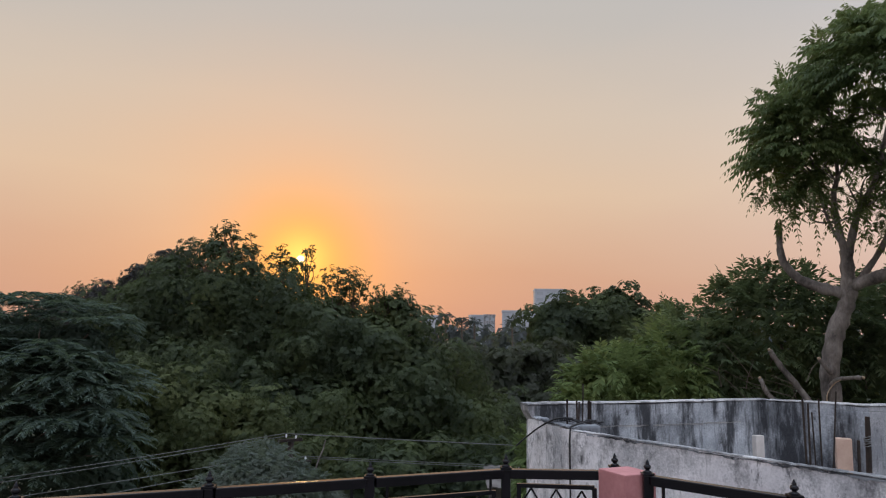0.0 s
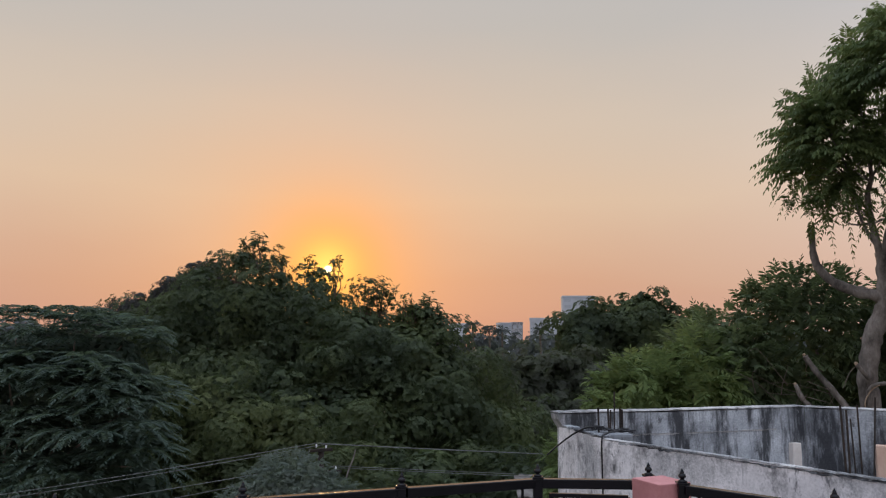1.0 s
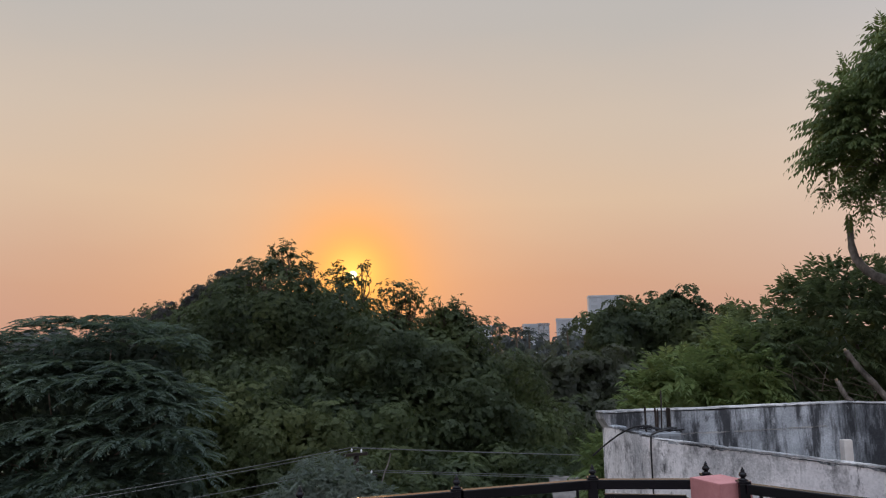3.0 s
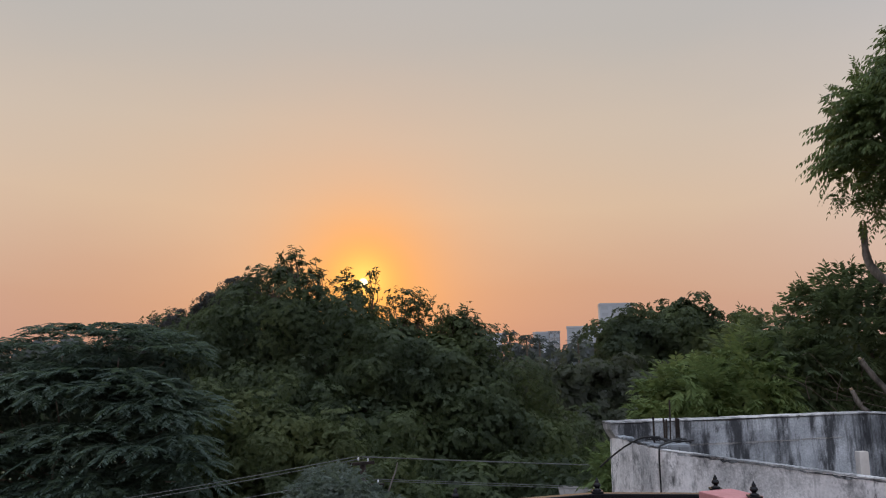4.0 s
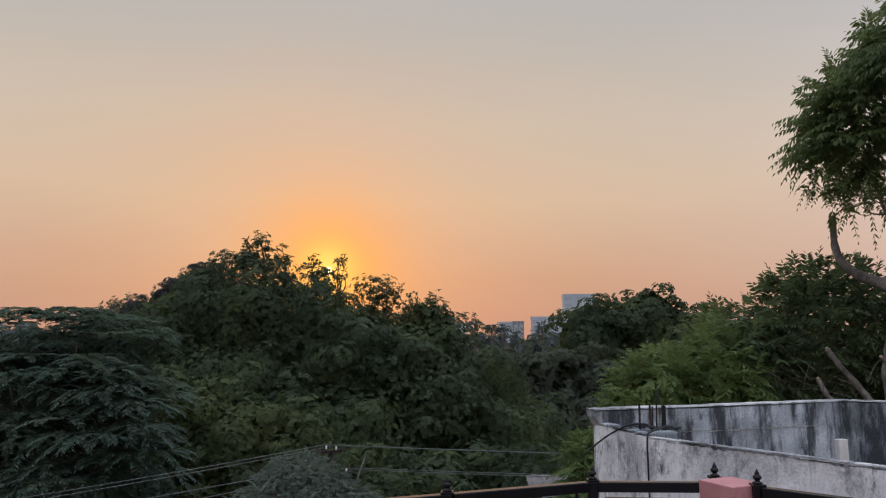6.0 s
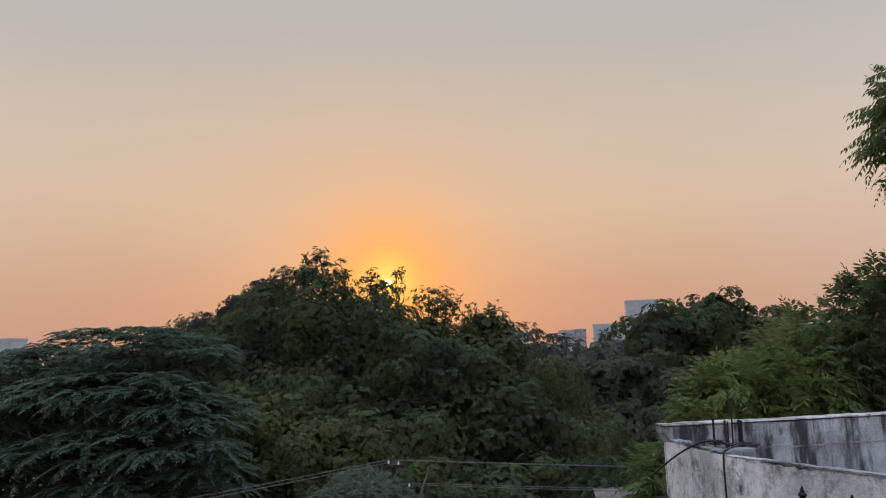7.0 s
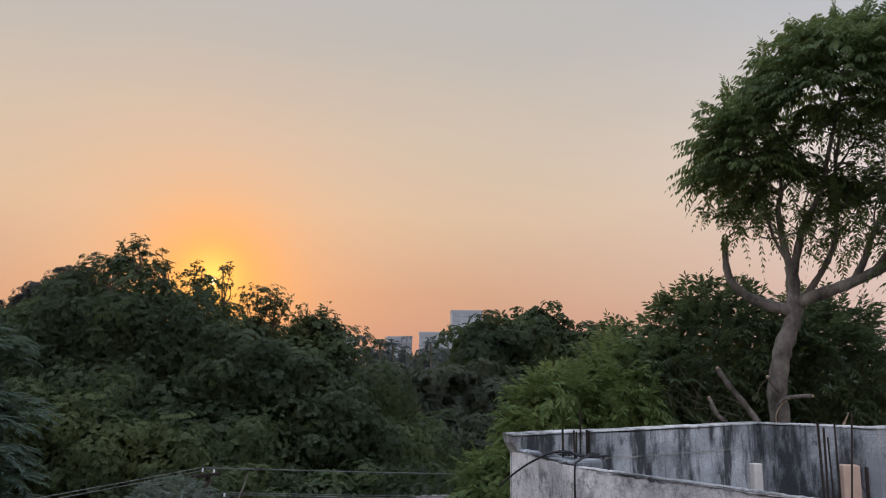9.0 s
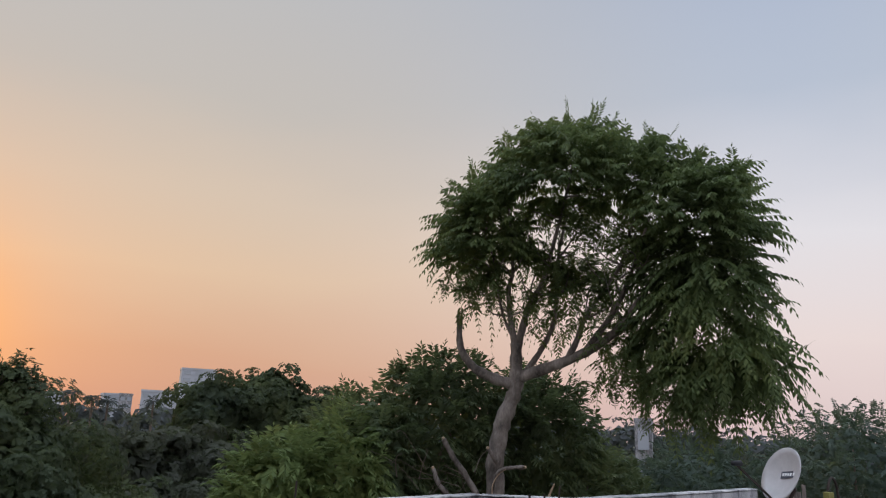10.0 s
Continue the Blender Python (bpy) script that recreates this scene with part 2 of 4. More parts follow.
WALL_DARK = weathered("mouldy_concrete", 0.72, grey(0.38, 0.95, 1.0, 1.08), grey(0.66, 0.97, 1.0, 1.05))
WALL_PALE = weathered("old_whitewash", 0.24, grey(0.66, 1.0, 0.97, 1.0), grey(0.9, 1.0, 0.97, 0.99), 0.85, 3.0)
WALL_GREY = weathered("grey_plaster", 0.45, grey(0.38, 1.0, 0.98, 1.0), grey(0.54, 1.0, 0.98, 1.0), 0.7)
COPING = weathered("coping_mortar", 0.5, grey(0.36, 1.02, 0.99, 0.98), grey(0.58, 1.02, 0.99, 0.98), 0.8)
SHEET = material("rusty_sheet", [(0.2, (0.06, 0.05, 0.045, 1)), (0.9, (0.2, 0.18, 0.17, 1))], scale=3, rough=0.7)
PIER = material("pale_plaster", [(0.2, (0.6, 0.54, 0.5, 1)), (0.9, (0.78, 0.72, 0.67, 1))], scale=7)
PEACH = material("peach_plaster", [(0.2, (0.5, 0.33, 0.25, 1)), (0.9, (0.66, 0.47, 0.37, 1))], scale=6)


# ---- mesh helpers ----
def mesh_ob(name, bm, mat, parent=None, label="", smooth=False):
    me = bpy.data.meshes.new(name)
    bm.to_mesh(me)
    bm.free()
    me.materials.append(mat)
    if smooth:
        me.polygons.foreach_set("use_smooth", [True] * len(me.polygons))
    ob = new(name, me)
    if parent:
        ob.parent = parent
    if label:
        tagged(ob, label)
    return ob


def part(name, bm, mat, parent, label="", smooth=False):
    return mesh_ob(name, bm, mat, parent, label, smooth)


def thing(name, at, label, category, group=""):
    ob = new(name)
    ob.empty_display_size = 0.2
    ob.matrix_world = at if isinstance(at, Matrix) else Matrix.Translation(at)
    bpy.context.view_layer.update()
    return tagged(ob, label, category, group)


def box(bm, m, sx, sy, sz, bevel=0.0):
    """A box of that size, centred on the pose m, into bm."""
    r = bmesh.ops.create_cube(bm, size=1.0, matrix=m @ Matrix.Diagonal((sx, sy, sz, 1)))
    if bevel:
        edges = list({e for v in r["verts"] for e in v.link_edges})
        bmesh.ops.bevel(bm, geom=edges, offset=bevel, segments=2, affect="EDGES", profile=0.6)
    return bm


def bar(bm, a, b, w, h=None, bevel=0.0):
    """A straight square bar from a to b, w wide and h high."""
    a, b = Vector(a), Vector(b)
    d = b - a
    m = Matrix.Translation((a + b) / 2) @ d.to_track_quat("Y", "Z").to_matrix().to_4x4()
    return box(bm, m, w, d.length, h or w, bevel)


def tube(bm, pts, radii, segs=8, rough=0.0, seed=0):
    """A tapered round tube along pts, closed at both ends."""
    rng = random.Random(seed)
    pts = [Vector(p) for p in pts]
    if isinstance(radii, (int, float)):
        radii = [radii] * len(pts)
    rings, side = [], None
    for i, p in enumerate(pts):
        d = (pts[min(i + 1, len(pts) - 1)] - pts[max(i - 1, 0)]).normalized()
        if side is None:
            side = d.orthogonal().normalized()
        side = (side - d * side.dot(d)).normalized()
        up = d.cross(side)
        rings.append([bm.verts.new(p + (side * math.cos(a) + up * math.sin(a)) * radii[i] * (1 + rough * rng.uniform(-1, 1)))
                      for a in (2 * math.pi * k / segs for k in range(segs))])
    for r0, r1 in zip(rings, rings[1:]):
        for k in range(segs):
            bm.faces.new((r0[k], r0[(k + 1) % segs], r1[(k + 1) % segs], r1[k]))
    bm.faces.new(rings[0][::-1])
    bm.faces.new(rings[-1])
    return bm


def curve_pts(pts, n):
    """Catmull-Rom points through pts, n to a span."""
    p = [Vector(q) for q in pts]
    p = [2 * p[0] - p[1]] + p + [2 * p[-1] - p[-2]]
    out = []
    for i in range(1, len(p) - 2):
        for k in range(n):
            t = k / n
            out.append(0.5 * (2 * p[i] + (p[i + 1] - p[i - 1]) * t + (2 * p[i - 1] - 5 * p[i] + 4 * p[i + 1] - p[i + 2]) * t * t
                              + (3 * p[i] - p[i - 1] - 3 * p[i + 1] + p[i + 2]) * t ** 3))
    return out + [p[-2]]


def taper(pts, r0, r1, n=5):
    q = curve_pts(pts, n)
    return q, [r0 + (r1 - r0) * (i / (len(q) - 1)) ** 0.8 for i in range(len(q))]


# ---- foliage ----
def unit(v):
    return v / np.maximum(np.linalg.norm(v, axis=-1, keepdims=True), 1e-9)


def leaves_ob(name, base, axis, normal, length, width, mat, parent, label=""):
    """One mesh of many leaves: each a pointed blade of two faces folded along its rib."""
    axis = unit(axis)
    sidev = unit(np.cross(axis, normal))
    nrm = np.cross(sidev, axis)
    L, W = np.asarray(length).reshape(-1, 1), np.asarray(width).reshape(-1, 1)
    mid = base + axis * L * 0.42
    v = np.stack([base, mid + sidev * W / 2 + nrm * W * 0.18, base + axis * L, mid - sidev * W / 2 + nrm * W * 0.18], axis=1).astype(np.float32)
    n = len(base)
    me = bpy.data.meshes.new(name)
    me.vertices.add(n * 4)
    me.vertices.foreach_set("co", v.reshape(-1))
    idx = (np.arange(n) * 4)[:, None] + np.array([0, 1, 2, 0, 2, 3])[None]
    me.loops.add(n * 6)
    me.loops.foreach_set("vertex_index", idx.reshape(-1).astype(np.int32))
    me.polygons.add(n * 2)
    me.polygons.foreach_set("loop_start", (np.arange(n * 2) * 3).astype(np.int32))
    me.update(calc_edges=True)
    me.materials.append(mat)
    ob = new(name, me)
    if parent:
        ob.parent = parent
        ob.matrix_parent_inverse = parent.matrix_world.inverted()
    tagged(ob, label, kind="stuff")
    return ob


def fronds(rng, base, direction, length, pairs, leaf_len, leaf_w, droop, hang=0.45):
    """Arrays of leaf blades for feathered fronds: base, axis, normal, length, width."""
    m = len(base)
    d = unit(direction)
    L = length.reshape(-1, 1)
    out = []
    side = unit(np.cross(d, np.array([0, 0, 1.0])) + 1e-6)
    up = np.cross(side, d)
    for k in range(pairs + 1):
        s = 0.18 + 0.82 * k / pairs
        p = base + d * L * s - np.array([0, 0, 1.0]) * (droop.reshape(-1, 1) * L * s * s)
        tan = unit(d - np.array([0, 0, 2.0]) * droop.reshape(-1, 1) * s)
        size = leaf_len * (0.75 + 0.5 * math.sin(math.pi * min(1, s * 0.95))) * rng.uniform(0.8, 1.15, (m, 1))
        for sg in ((-1, 1) if k < pairs else (0,)):
            ax = tan * (0.75 if sg else 1.0) + sg * side * 0.8 - np.array([0, 0, hang]) * rng.uniform(0.6, 1.4, (m, 1)) + rng.normal(0, 0.12, (m, 3))
            out.append((p, ax, up + rng.normal(0, 0.25, (m, 3)), size, size * leaf_w))
    # the rib in three straight pieces
    for s0, s1 in ((0, 0.35), (0.35, 0.7), (0.7, 1.0)):
        p0 = base + d * L * s0 - np.array([0, 0, 1.0]) * (droop.reshape(-1, 1) * L * s0 * s0)
        p1 = base + d * L * s1 - np.array([0, 0, 1.0]) * (droop.reshape(-1, 1) * L * s1 * s1)
        ln = np.linalg.norm(p1 - p0, axis=1, keepdims=True)
        out.append((p0, p1 - p0, up, ln, np.full((m, 1), 0.012)))
    return [np.concatenate([o[i] for o in out]) for i in range(5)]


def shell(rng, lobes, n, low=-0.35, inner=0.0):
    """n points spread over the outside of a union of ellipsoids, with their outward way."""
    c, r = np.array([l[:3] for l in lobes], float), np.array([l[3:] for l in lobes], float)
    area = r[:, 0] * r[:, 1] + r[:, 1] * r[:, 2] + r[:, 0] * r[:, 2]
    pts, outs, got = [], [], 0
    while got < n:
        m = 2 * n
        i = rng.choice(len(c), m, p=area / area.sum())
        u = unit(rng.normal(size=(m, 3)))
        p = c[i] + u * r[i] * (1 - inner * rng.random((m, 1)) ** 1.5)
        inside = np.zeros(m, bool)
        for k in range(len(c)):
            inside |= ((((p - c[k]) / r[k]) ** 2).sum(1) < 0.75) & (i != k)
        ok = (u[:, 2] > low) & ~inside
        pts.append(p[ok])
        outs.append(unit(u / r[i])[ok])
        got += int(ok.sum())
    return np.concatenate(pts)[:n], np.concatenate(outs)[:n]


def rosettes(rng, centre, out, count, leaf, leaf_w, droop=0.2):
    """Whorls of leaves that spread from each centre round its outward way and hang at the tips."""
    ci = np.repeat(np.arange(len(centre)), count)
    o = out[ci]
    tang = unit(np.cross(o, rng.normal(size=(len(ci), 3))))
    ax = unit(o * rng.uniform(0.0, 0.4, (len(ci), 1)) + tang - np.array([0, 0, droop]))
    ln = leaf * rng.uniform(0.65, 1.3, (len(ci), 1))
    base = centre[ci] + tang * leaf * 0.12
    return base, ax, o + rng.normal(0, 0.12, (len(ci), 3)), ln, ln * leaf_w


def billow(rng, lobes, clumps, clump_r, per, leaf, leaf_w, low=-0.35, flat=0.75, fill=150):
    """Whorls of leaves over rounded clumps on the lobes, with larger leaves further in that close the crown."""
    p, o = shell(rng, lobes, clumps, low, 0.2)
    rr = clump_r * rng.uniform(0.5, 1.4, (clumps, 1))
    ci = np.repeat(np.arange(clumps), max(4, per // 14))
    u = unit(rng.normal(size=(len(ci), 3)) + o[ci] * 0.6 + np.array([0, 0, 0.4]))
    # each clump is itself lumpy
    lump = 1 + 0.2 * np.sin(u[:, :1] * 5 + ci[:, None]) * np.cos(u[:, 2:] * 4.5 + ci[:, None] * 1.7) + 0.1 * np.sin(u[:, 1:2] * 9 + ci[:, None] * 2.3)
    rad = rr[ci] * lump * (0.88 + 0.18 * rng.random((len(ci), 1)) ** 1.6)
    whorls = rosettes(rng, p[ci] + u * rad * np.array([1, 1, flat]), u, 14, leaf, leaf_w)
    # the inside
    k = clumps * fill
    q, oq = shell(rng, [(*l[:3], l[3] * 0.84, l[4] * 0.84, l[5] * 0.86) for l in lobes], k, -0.8, 0.45)
    aq = unit(np.cross(oq, rng.normal(size=(k, 3))))
    lq = leaf * rng.uniform(2.3, 3.3, (k, 1))
    return [np.concatenate(z) for z in zip(whorls, (q, aq, oq + rng.normal(0, 0.4, (k, 3)), lq, lq * 0.6))]


def limbs_to(bm, root, tips, r0, seed=0, segs=6):
    rng = random.Random(seed)
    root = Vector(root)
    for tp in tips:
        tp = Vector(tp)
        mid = root.lerp(tp, 0.5) + Vector((rng.uniform(-.3, .3), rng.uniform(-.3, .3), rng.uniform(-0.2, .5)))
        q, r = taper([root, mid, tp], r0 * rng.uniform(0.6, 1.0), 0.02, 4)
        tube(bm, q, r, segs, 0.06, rng.random())


def billow_tree(name, foot, lobes, clumps, clump_r, per, leaf, leaf_w, mat, label, seed, trunk_r=0.3, bark=None, group="", flat=0.75, low=-0.35, crown_label=""):
    rng = np.random.default_rng(seed)
    t = thing(name, (foot[0], foot[1], 0), label, "tree", group)
    bm = bmesh.new()
    top = Vector(foot) if len(foot) == 3 else Vector((lobes[0][0], lobes[0][1], lobes[0][2]))
    q, r = taper([(0, 0, -0.2), (0.15, -0.1, top.z * 0.4), top - Vector((foot[0], foot[1], 0))], trunk_r, trunk_r * 0.45, 5)
    tube(bm, q, r, 10, 0.05, seed)
    part("trunk", bm, bark or BARK, t, smooth=True)
    bm = bmesh.new()
    fork = Vector((foot[0] * 0.5 + top.x * 0.5, foot[1] * 0.5 + top.y * 0.5, top.z * 0.7)) - Vector((foot[0], foot[1], 0))
    limbs_to(bm, fork, [Vector(l[:3]) + Vector((0, 0, l[5] * 0.6)) - Vector((foot[0], foot[1], 0)) for l in lobes], trunk_r * 0.5, seed)
    part("limb", bm, bark or BARK, t, smooth=True)
    leaves_ob("crown", *billow(rng, lobes, clumps, clump_r, per, leaf, leaf_w, low, flat), mat, t, crown_label)
    return t


def frond_crown(rng, lobes, n, flen, pairs, leaf_len, leaf_w, droop=(0.2, 0.6), low=-0.3, inner=0.35, rise=0.25, out=1.0, hang=0.45, level=1.0, loose=0.45):
    p, o = shell(rng, lobes, n, low, inner)
    d = unit(o * out + rng.normal(0, loose, (n, 3)) + np.array([0, 0, rise]))
    d = unit(d * np.array([1, 1, level]))
    L = flen * rng.uniform(0.6, 1.25, n)
    return fronds(rng, p - d * L[:, None] * 0.6, d, L, pairs, leaf_len, leaf_w, rng.uniform(*droop, n), hang)


# ---- ground ----
bm = bmesh.new()
bmesh.ops.create_grid(bm, x_segments=2, y_segments=2, size=2500)
tagged(mesh_ob("ground", bm, GROUND), "dark earth and grass under the trees", "ground", kind="structure")


# ---- the terrace that the view is from ----
def prism(bm, poly, z0, z1):
    a = [bm.verts.new((x, y, z0)) for x, y in poly]
    b = [bm.verts.new((x, y, z1)) for x, y in poly]
    bm.faces.new(a[::-1])
    bm.faces.new(b)
    for i in range(len(poly)):
        j = (i + 1) % len(poly)
        bm.faces.new((a[i], a[j], b[j], b[i]))
    bmesh.ops.recalc_face_normals(bm, faces=bm.faces)
    return bm


PC, PD = Vector((0.352, 3.95)), Vector((-0.376, 3.63))
STEP = PD - PC
RAIL_Z = 7.503
PB, PF = Vector((1.06, 3.65)), Vector((1.59, 3.17))
left_end = PC + STEP * 5
terrace = [(left_end.x, left_end.y + 0.12), (PC.x, PC.y + 0.14), (1.0, 4.02), (1.2, 3.75), (2.75, 2.2), (2.4, -5.0), (-4.2, -5.0)]
tagged(mesh_ob("floor", prism(bmesh.new(), terrace, 6.35, 6.5), TILE_FLOOR), "terracotta terrace floor slab", "floor", kind="structure")
inner = [(x * 0.985, y * 0.985) for x, y in terrace]
tagged(mesh_ob("wall_house", prism(bmesh.new(), inner, 0, 6.35), PLASTER_OWN), "plastered house wall under the terrace", "wall", kind="structure")


def finial(bm, x, y, z):
    """A turned knob with a pointed tip."""
    prof = [(0.026, 0), (0.028, 0.006), (0.014, 0.012), (0.012, 0.018), (0.021, 0.025), (0.024, 0.034), (0.019, 0.044), (0.011, 0.05),
            (0.0135, 0.055), (0.010, 0.062), (0.006, 0.07), (0.002, 0.08)]
    tube(bm, [(x, y, z + h * 0.84) for _, h in prof], [r * 0.84 for r, _ in prof], 14)


def rail_post(p, parent, z=RAIL_Z):
    bm = box(bmesh.new(), pose(p.x, p.y, (6.5 + z - 0.004) / 2), 0.05, 0.05, z - 6.504, 0.004)
    post = part("post", bm, BLACK, parent)
    bm = box(bmesh.new(), pose(p.x, p.y, z + 0.002), 0.06, 0.06, 0.012, 0.003)
    part("post_cap", bm, BLACK, post)
    bm = bmesh.new()
    finial(bm, p.x, p.y, z + 0.008)
    part("finial", bm, BLACK, post, "turned knob with a pointed tip", True)
    return post


def railing(name, pts, label, RZ=RAIL_Z):
    """Posts with knobs, a top rail, and framed panels with a zigzag band."""
    t = thing(name, (0, 0, 0), label, "railing", "terrace railings")
    for p in pts:
        rail_post(p, t, RZ)
    for a, b in zip(pts, pts[1:]):
        d = (b - a).normalized()
        a1, b1 = a + d * 0.027, b - d * 0.027
        part("top_rail", bar(bmesh.new(), (a1.x, a1.y, RZ - 0.028), (b1.x, b1.y, RZ - 0.028), 0.05, 0.05, 0.005), BLACK, t)
        a2, b2 = a + d * 0.075, b - d * 0.075
        bm = bmesh.new()
        for z in (RZ - 0.125, RZ - 0.26, 6.62):
            bar(bm, (a2.x, a2.y, z), (b2.x, b2.y, z), 0.022, 0.022, 0.002)
        for q in (a2, b2):
            bar(bm, (q.x, q.y, 6.6), (q.x, q.y, RZ - 0.115), 0.022)
        fr = part("panel_frame", bm, BLACK, t)
        n = max(4, int((b2 - a2).length / 0.085))
        bm = bmesh.new()
        for i in range(n):
            q0, q1 = a2.lerp(b2, i / n), a2.lerp(b2, (i + 1) / n)
            h0, h1 = (RZ - 0.14, RZ - 0.245) if i % 2 else (RZ - 0.245, RZ - 0.14)
            bar(bm, (q0.x, q0.y, h0), (q1.x, q1.y, h1), 0.01)
        part("zigzag", bm, BLACK, fr)
        for i in range(1, n // 2 + 1):
            q = a2.lerp(b2, i / (n // 2 + 1))
            part("baluster", bar(bmesh.new(), (q.x, q.y, 6.63), (q.x, q.y, RZ - 0.27), 0.012), BLACK, t)
        for s in (0.12, 0.88):
            q, q2 = a.lerp(b, s), a.lerp(b, s)
            part("bracket", bar(bmesh.new(), (q.x, q.y, RZ - 0.116), (q2.x, q2.y, RZ - 0.05), 0.014), BLACK, t)


railing("railing", [PC + STEP * i for i in range(6)], "black painted metal terrace railing with knobbed posts")
short = [PC + Vector((0.053, -0.012)), Vector((0.86, 3.83))]
t = thing("railing", (0, 0, 0), "short black metal railing panel beside the pink pillar", "railing", "terrace railings")
part("top_rail", bar(bmesh.new(), (PC.x + 0.027, PC.y - 0.006, RAIL_Z - 0.028), (0.87, 3.826, 7.497), 0.05, 0.05, 0.005), BLACK, t)
a2, b2 = PC.lerp(short[1], 0.14), PC.lerp(short[1], 0.93)
bm = bmesh.new()
for z in (7.415, 7.28, 6.62):
    bar(bm, (a2.x, a2.y, z), (b2.x, b2.y, z + 0.012), 0.022, 0.022, 0.002)
for q in (a2, b2):
    bar(bm, (q.x, q.y, 6.6), (q.x, q.y, 7.425), 0.022)
fr = part("panel_frame", bm, BLACK, t)
bm = bmesh.new()
for i in range(6):
    q0, q1 = a2.lerp(b2, i / 6), a2.lerp(b2, (i + 1) / 6)
    h0, h1 = (7.405, 7.295) if i % 2 else (7.295, 7.405)
    bar(bm, (q0.x, q0.y, h0), (q1.x, q1.y, h1), 0.01)
part("zigzag", bm, BLACK, fr)
for i in range(1, 4):
    q = a2.lerp(b2, i / 4)
    part("baluster", bar(bmesh.new(), (q.x, q.y, 6.63), (q.x, q.y, 7.27), 0.012), BLACK, t)
railing("railing", [PB, PF, PF + (PF - PB) * 1.02, PF + (PF - PB) * 2.04], "black metal railing running from the pink pillar", 7.537)
extra = thing("rail_post", (0, 0, 0), "black metal post with a knob behind the pink pillar", "post")
rail_post(Vector((0.957, 3.93)), extra, 7.523)

pill = thing("pillar", (0, 0, 6.5), "pink painted square masonry pillar of the terrace", "pillar")
f, u, v = Vector((0.932, 3.605)), Vector((-0.43, 0.9)).normalized(), Vector((0.9, 0.43)).normalized()
cx = f + u * 0.11 + v * 0.1025
turn = math.degrees(math.atan2(v.y, v.x))
bm = box(bmesh.new(), pose(cx.x, cx.y, 0.518, 0, 0, turn), 0.205, 0.22, 1.036, 0.006)
part("shaft", bm, PINK, pill)


# ---- the neighbouring roof ----
WA, WB, WC, WD, WE = (0.775, 6.0), (3.15, 6.90), (3.85, 6.42), (7.4, 7.55), (11.5, 8.6)
NTOP = 7.686


def wall_run(name, a, b, z0, z1, thick, mat, label, wave=0.012, step=0.12, seed=0, ragged=0.0, chip=0.0):
    """A wall with thickness whose top and faces are slightly uneven; its face runs from a to b, thickness to the far side."""
    bm = bmesh.new()
    a, b = Vector((*a, 0)), Vector((*b, 0))
    n = max(2, int((b - a).length / step))
    d = (b - a).normalized()
    nrm = Vector((-d.y, d.x, 0))
    rows = []
    for i in range(n + 1):
        p = a.lerp(b, i / n)
        w = wave * noise.noise(Vector((p.x * 2.1, p.y * 2.1, seed))) + wave * 0.5 * noise.noise(Vector((p.x * 9, p.y * 9, seed)))
        e = wave * 0.4 * noise.noise(Vector((p.x * 5, p.y * 5, seed + 5)))
        if chip:
            c = noise.noise(Vector((p.x * 19, p.y * 19, seed + 2))) + 0.8 * noise.noise(Vector((p.x * 47, p.y * 47, seed + 4)))
            w -= chip * max(0.0, c)
            e += chip * max(0.0, c - 0.1) * 1.6
        low = ragged * (noise.noise(Vector((p.x * 7, p.y * 7, seed + 9))) + 0.7 * noise.noise(Vector((p.x * 23, p.y * 23, seed + 3)))) if ragged else 0.0
        rows.append([bm.verts.new(q) for q in (p + Vector((0, 0, z0 + low)), p + nrm * e + Vector((0, 0, z1 - 0.006 + w)), p + nrm * (e + 0.007) + Vector((0, 0, z1 + w)),
                                               p + nrm * (thick - 0.012) + Vector((0, 0, z1 + w)), p + nrm * thick + Vector((0, 0, z1 - 0.012 + w)), p + nrm * thick + Vector((0, 0, z0 + low)))])
    for r0, r1 in zip(rows, rows[1:]):
        for k in range(6):
            bm.faces.new((r0[k], r1[k], r1[(k + 1) % 6], r0[(k + 1) % 6]))
    bm.faces.new(rows[0])
    bm.faces.new(rows[-1][::-1])
    bmesh.ops.recalc_face_normals(bm, faces=bm.faces)
    return tagged(mesh_ob(name, bm, mat), label, "wall", kind="structure")


wall_run("wall_back_1", WA, WB, 6.6, NTOP - 0.018, 0.13, WALL_DARK, "grey concrete parapet streaked with black mould", seed=1)
wall_run("wall_back_2", WB, WC, 6.6, NTOP - 0.018, 0.13, WALL_DARK, "grey concrete parapet streaked with black mould", seed=2)
wall_run("wall_back_3", WC, WD, 6.6, NTOP - 0.018, 0.13, WALL_GREY, "pale grey plastered parapet", seed=3)
wall_run("wall_back_4", WD, WE, 6.6, 7.4, 0.13, WALL_GREY, "pale grey plastered parapet", seed=4)
for i, (a, b) in enumerate(((WA, WB), (WB, WC), (WC, WD))):
    dv = (Vector(b) - Vector(a)).normalized()
    nv = Vector((-dv.y, dv.x))
    a2 = Vector(a) - nv * 0.007 - (dv * 0.07 if i == 0 else Vector((0, 0)))
    b2 = Vector(b) - nv * 0.007
    wall_run(f"trim_coping_{i + 1}", a2, b2, NTOP - 0.013, NTOP - 0.002, 0.15, COPING, "pale mortar coping on the parapet", 0.006, 0.02, 10 + i, 0.003, 0.003)
